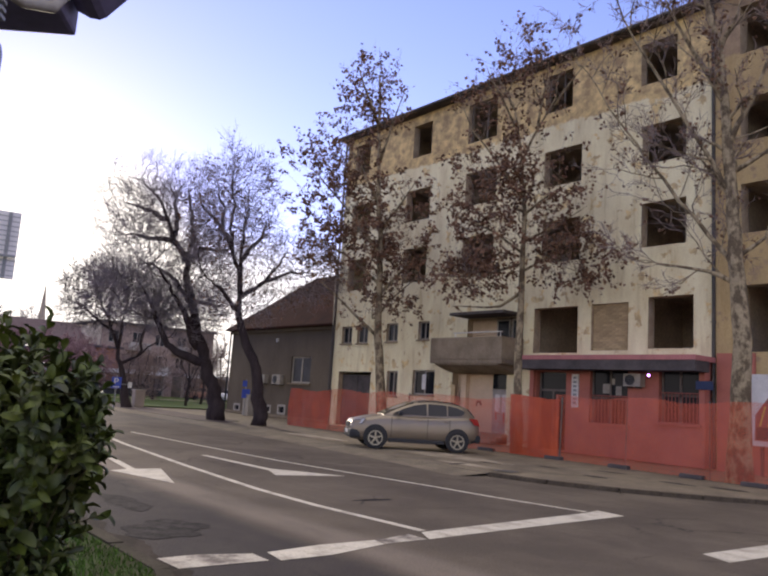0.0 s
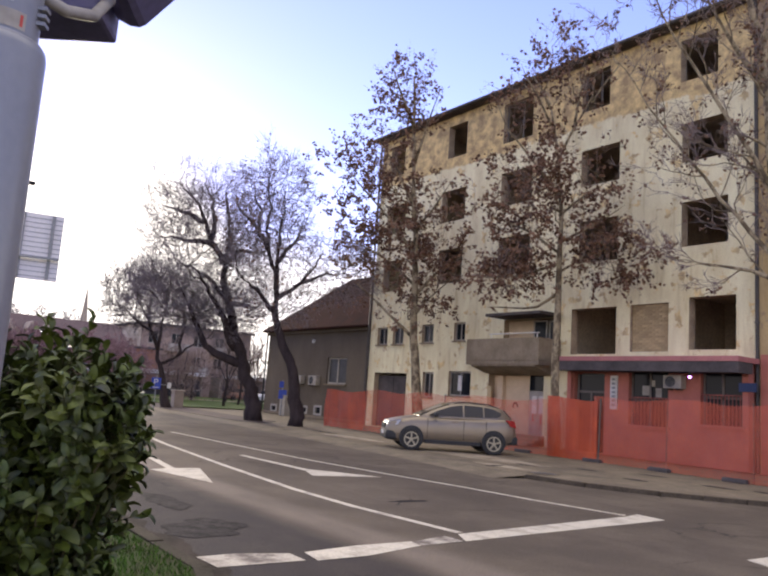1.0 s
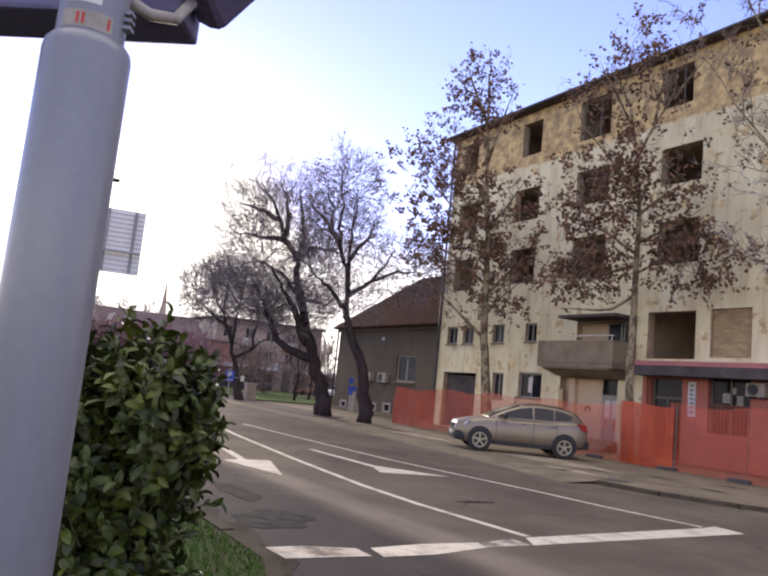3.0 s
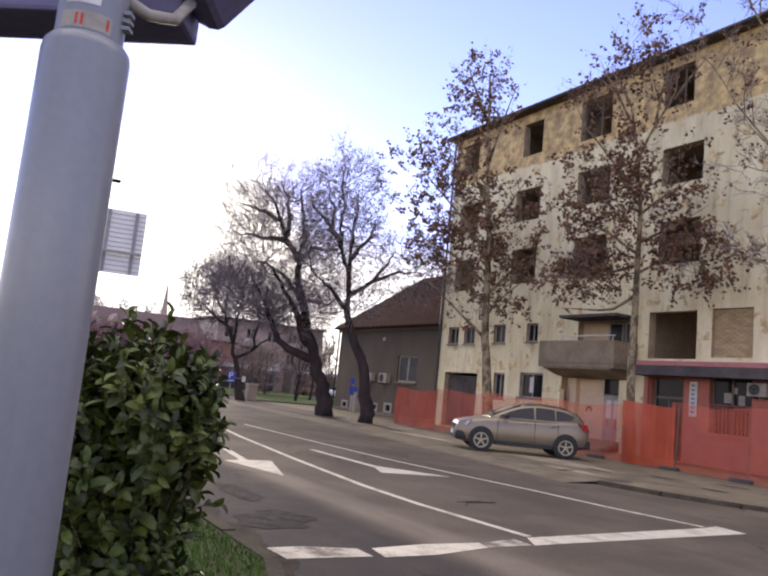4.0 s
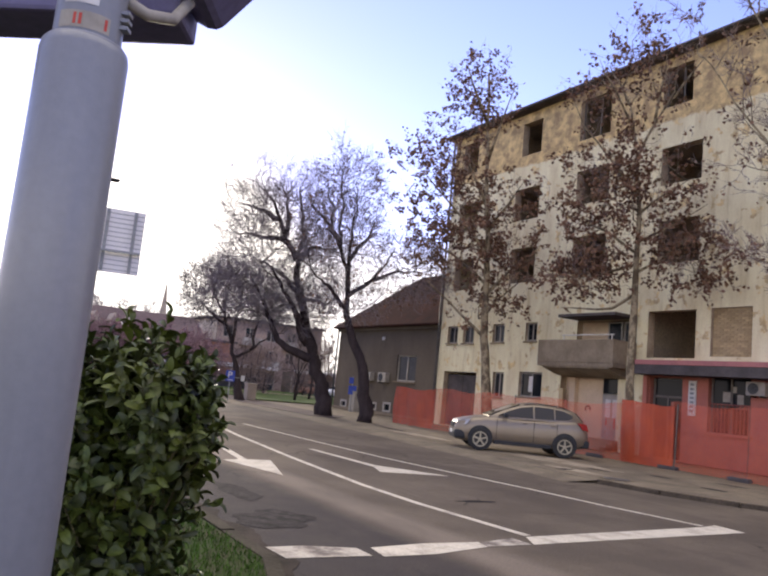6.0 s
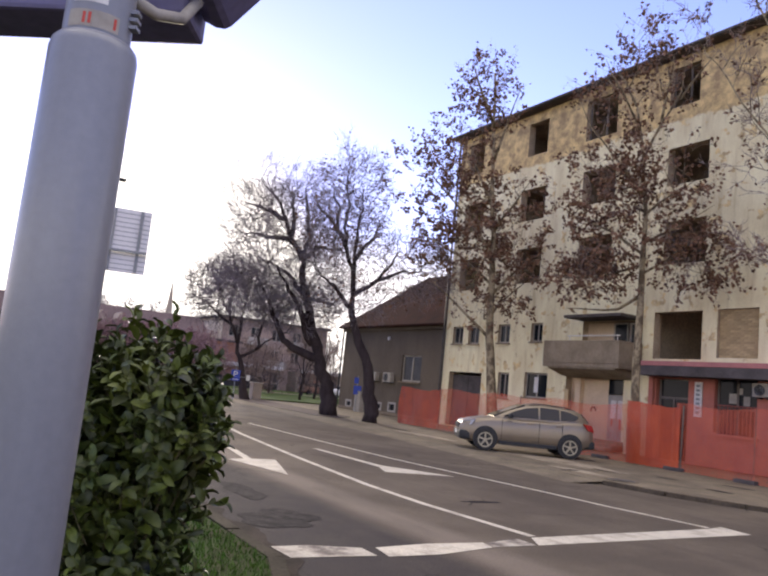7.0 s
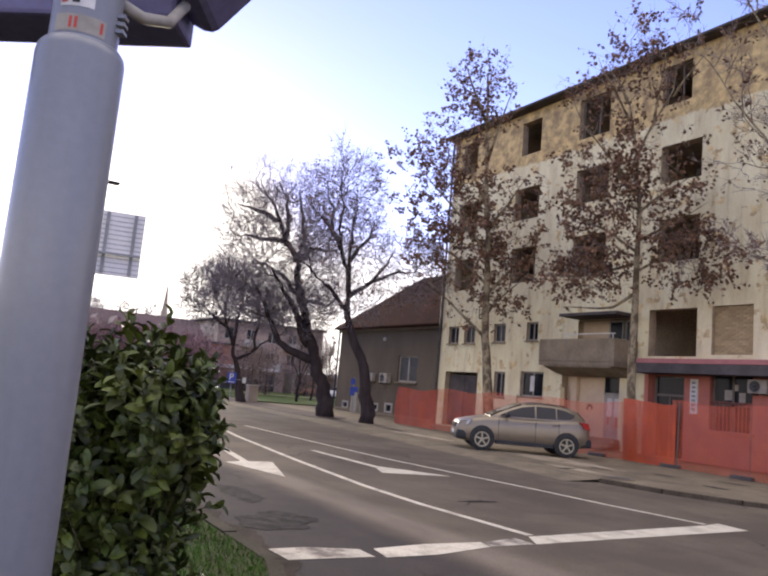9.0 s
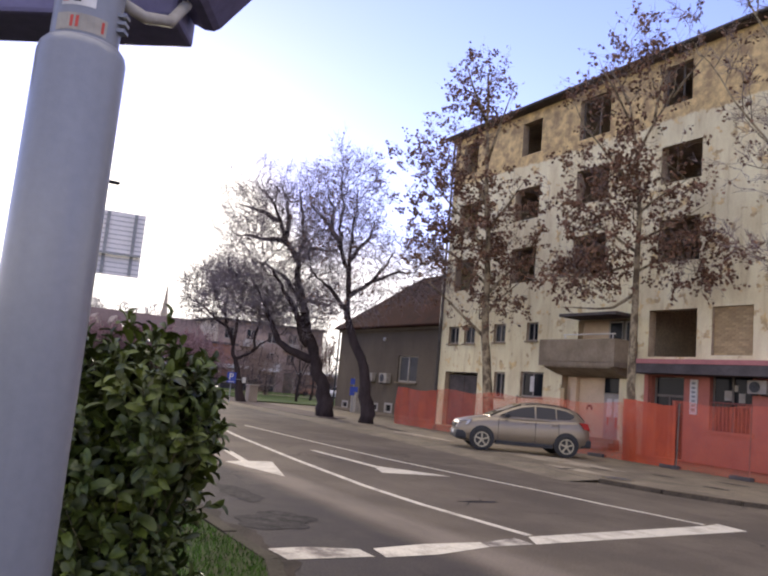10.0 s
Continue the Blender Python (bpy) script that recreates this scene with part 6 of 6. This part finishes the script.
def far_car(at, rz, material, label):
    """A plain small parked car far off."""
    e = tagged(thing("parked_car", at, rz), label, "car", "cars parked beyond the park")
    rows = [(x, [(0, 0.3), (0.75 * w, 0.3), (0.84 * w, 0.5), (0.84 * w, 0.75), (0.78 * w, h), (0, h + 0.02)]) for x, h, w in ((2.0, 0.7, 0.8), (1.85, 0.82, 0.95), (0.9, 0.95, 1.0), (-1.6, 0.98, 1.0), (-1.95, 0.9, 0.85))]
    part("body", loft(rows), material, e, smooth=True)
    rows = [(x, [(0, 0.9), (0.74, 0.9), (0.6, h), (0, h + 0.02)]) for x, h in ((1.0, 0.93), (0.3, 1.42), (-1.0, 1.42), (-1.6, 0.95))]
    part("window_band", loft(rows), M["glass"], e, "dark glazing", smooth=True)
    part("roof", boxes((-1.0, 0.3, -0.58, 0.58, 1.41, 1.46), bevel=0.02), material, e)
    for x in (1.25, -1.2):
        for y in (0.72, -0.72):
            part("wheel", disc(x, y - 0.1, y + 0.1, 0.31, 0.31, 16), M["tyre"], e)
    return e


far_car((-46.5, 8.5, 0.0), 80, M["black"], "dark car parked beyond the park lawn")
far_car((-46.0, 15.5, 0.0), 84, M["far_orange"], "dull red car parked beyond the park lawn")
far_car((-44.2, 18.6, 0.0), 90, M["galv"], "pale grey car parked beyond the park lawn")
far_car((-43.8, 23.4, 0.0), 92, M["far_dark"], "grey-brown car parked beyond the park lawn")
bollard = tagged(thing("bollard", (-13.0, -4.9, 0.07)), "short pale stone bollard at the park edge", "bollard")
part("shaft", boxes((-0.3, 0.3, -0.3, 0.3, 0, 0.95), bevel=0.05), M["tan"], bollard)
part("cap", boxes((-0.34, 0.34, -0.34, 0.34, 0.95, 1.05), bevel=0.03), M["tan"], bollard)


def far_block(name, at, rz, width, height, depth, material, storeys, columns, label, balconies=(), shop=False):
    """A plain block of flats that looks along its own -y."""
    e = tagged(thing(name, at, rz), label, "building")
    ch = (height - 0.5) / storeys
    holes = []
    for s in range(storeys):
        for c in range(columns):
            x = (c + 0.5) * width / columns
            holes.append((x - 0.6, x + 0.6, s * ch + 0.95, s * ch + 2.3))
    wall_mesh("wall", 0, width, 0, height, holes, 0, 0.3, material, material, e)
    part("core", boxes((0.0, width, 0.31, depth, 0, height - 0.01)), M["inside"], e)
    part("roof", boxes((-0.3, width + 0.3, -0.4, depth + 0.3, height, height + 0.25)), M["eave"], e)
    for n, (a, b, c, d) in enumerate(holes):
        w = part("window", boxes((a, a + 0.07, 0.1, 0.16, c, d), (b - 0.07, b, 0.1, 0.16, c, d), ((a + b) / 2 - 0.04, (a + b) / 2 + 0.04, 0.1, 0.16, c, d), (a + 0.07, b - 0.07, 0.1, 0.16, d - 0.07, d)), M["frame_w"], e)
        part("pane", boxes((a + 0.07, b - 0.07, 0.12, 0.13, c, d - 0.07)), M["glass"], w)
        part("sill", boxes((a - 0.08, b + 0.08, -0.08, 0.09, c - 0.08, c - 0.003)), M["frame_w"], w)
        if n in balconies:
            bal = part("balcony", boxes((a - 0.7, b + 0.7, -1.1, -0.003, c - 0.95, c - 0.83)), M["slab"], e)
            part("front", boxes((a - 0.7, b + 0.7, -1.1, -1.04, c - 0.829, c + 0.1)), M["frame_w"], bal)
    return e


far_block("apartment_building", (-55, 6.5, 0.0), 90, 14, 8.2, 10, M["far_wall"], 3, 5, "pinkish three-storey block of flats behind the park", balconies=(5, 7, 9, 11, 13))
far_block("orange_house", (-50, 3.6, 0.0), 90, 3.4, 5.0, 4, M["far_orange"], 1, 2, "small orange-rendered house beyond the road")


def kiosk_row(at, length, label, bays):
    """Low stalls under one pale fascia, with shuttered bays between piers and a thin roof edge."""
    e = tagged(thing("kiosk_row", at, 90), label, "kiosk", "kiosks beyond the park")
    part("wall", boxes((0, length, 0.4, 3, 0, 2.5)), M["frame"], e)
    part("fascia", boxes((-0.1, length + 0.1, -0.5, -0.3, 2.45, 2.85), bevel=0.02), M["white"], e, "pale fascia board")
    part("roof", boxes((-0.1, length + 0.1, -0.299, 3.1, 2.72, 2.84)), M["eave"], e)
    part("counter", boxes((0, length, 0.05, 0.399, 0.75, 0.95), bevel=0.01), M["tan"], e, "pale counter ledge")
    for i in range(bays + 1):
        x = (length - 0.16) * i / bays
        part("pier", boxes((x, x + 0.16, -0.1, 0.398, 0, 2.449)), M["tan"], e)
    for i in range(bays):
        x = (length - 0.16) * i / bays + 0.3
        part("shutter", boxes((x, x + length / bays - 0.45, 0.36, 0.396, 1.0, 2.2)), M["far_orange"] if i % 3 == 1 else M["slab_dark"], e)
    return e


kiosk_row((-49, 3.0, 0.0), 9.0, "low dark kiosk row with a pale fascia", 4)
kiosk_row((-47.5, 13.6, 0.0), 5.6, "short kiosk row with a pale fascia and shutters", 3)
hall = tagged(thing("long_building", (-52, -48, 0.0), 90), "long old building with a dark sloping roof", "building")
part("wall", boxes((0, 52, 0, 12, 0, 5.0)), M["far_dark"], hall)
link("roof", [(-0.4, -0.5, 5.0), (52.4, -0.5, 5.0), (52.4, 6, 7.9), (-0.4, 6, 7.9), (-0.4, 12.5, 5.0), (52.4, 12.5, 5.0)], [(0, 1, 2, 3), (3, 2, 5, 4), (0, 3, 4), (1, 5, 2), (0, 4, 5, 1)], M["far_dark"], hall)
for x in (37.6, 39.6, 41.6, 43.4):
    d = part("dormer", boxes((x, x + 0.8, -0.3, 2.5, 5.05, 6.0)), M["tan"], hall, "pale gabled dormer")
    link("gable", [(x - 0.1, -0.32, 6.0), (x + 0.9, -0.32, 6.0), (x + 0.4, -0.32, 6.9), (x - 0.1, 3, 6.0), (x + 0.9, 3, 6.0), (x + 0.4, 3, 6.9)], [(0, 1, 2), (3, 5, 4), (0, 2, 5, 3), (1, 4, 5, 2), (0, 3, 4, 1)], M["tan"], d)
spire = tagged(thing("church_spire", (-150, 24.1, 0)), "distant pointed church spire", "church")
part("tower", boxes((-0.9, 0.9, -0.9, 0.9, 0, 14)), M["tan"], spire)
bm = bmesh.new()
bmesh.ops.create_cone(bm, segments=8, radius1=0.9, radius2=0.05, depth=9, matrix=Matrix.Translation((0, 0, 18.4)))
part("cone", bm, M["tan"], spire)
WOODS = {"rmin": 0.03, "levels": 3, "kids": [0, 6, 6], "wobble": 0.2, "up": 0.05, "spread": 1.0, "density": 1.6, "length": 3.2, "clear": 0.3}
for i, (x, y, h) in enumerate(((-75, -8, 11), (-78, 0, 12), (-70, 40, 12), (-64, -4, 9.5))):
    tree("distant_tree", (x, y, 0), 70, [[(0, 0), (0, h * 0.4), (0.3, h * 0.75)], [(0, h * 0.35), (-2, h * 0.6), (-3, h * 0.75)], [(0, h * 0.35), (2, h * 0.6), (3.2, h * 0.72)]], 0.3, 91 + i, WOODS, M["bark_dark"], M["twig_grey"], "distant bare tree behind the roofs", low=2.0, depth=2)

# ---------- bricks of the walled-up opening ----------
brick_me = boxes((0, 0.24, 0, 0.08, 0, 0.066))
bmesh.ops.bevel(brick_me, geom=brick_me.edges[:], offset=0.005, segments=1, affect="EDGES")
me_b = bpy.data.meshes.new("brick")
brick_me.to_mesh(me_b)
brick_me.free()
me_b.materials.append(M["brick"])
rng = random.Random(4)
for row in range(21):
    z = 3.712 + row * 0.077
    x = 15.6 - (0.125 if row % 2 else 0.0)
    while x < 17.03:
        a, b = max(x, 15.595), min(x + 0.24, 17.045)
        if b - a > 0.05:
            o = new("brick", me_b)
            o.parent = block
            o.matrix_basis = pose(a, 0.112 + rng.uniform(-0.006, 0.006), z) @ Matrix.Diagonal(((b - a) / 0.24, 1, 1, 1))
        x += 0.252
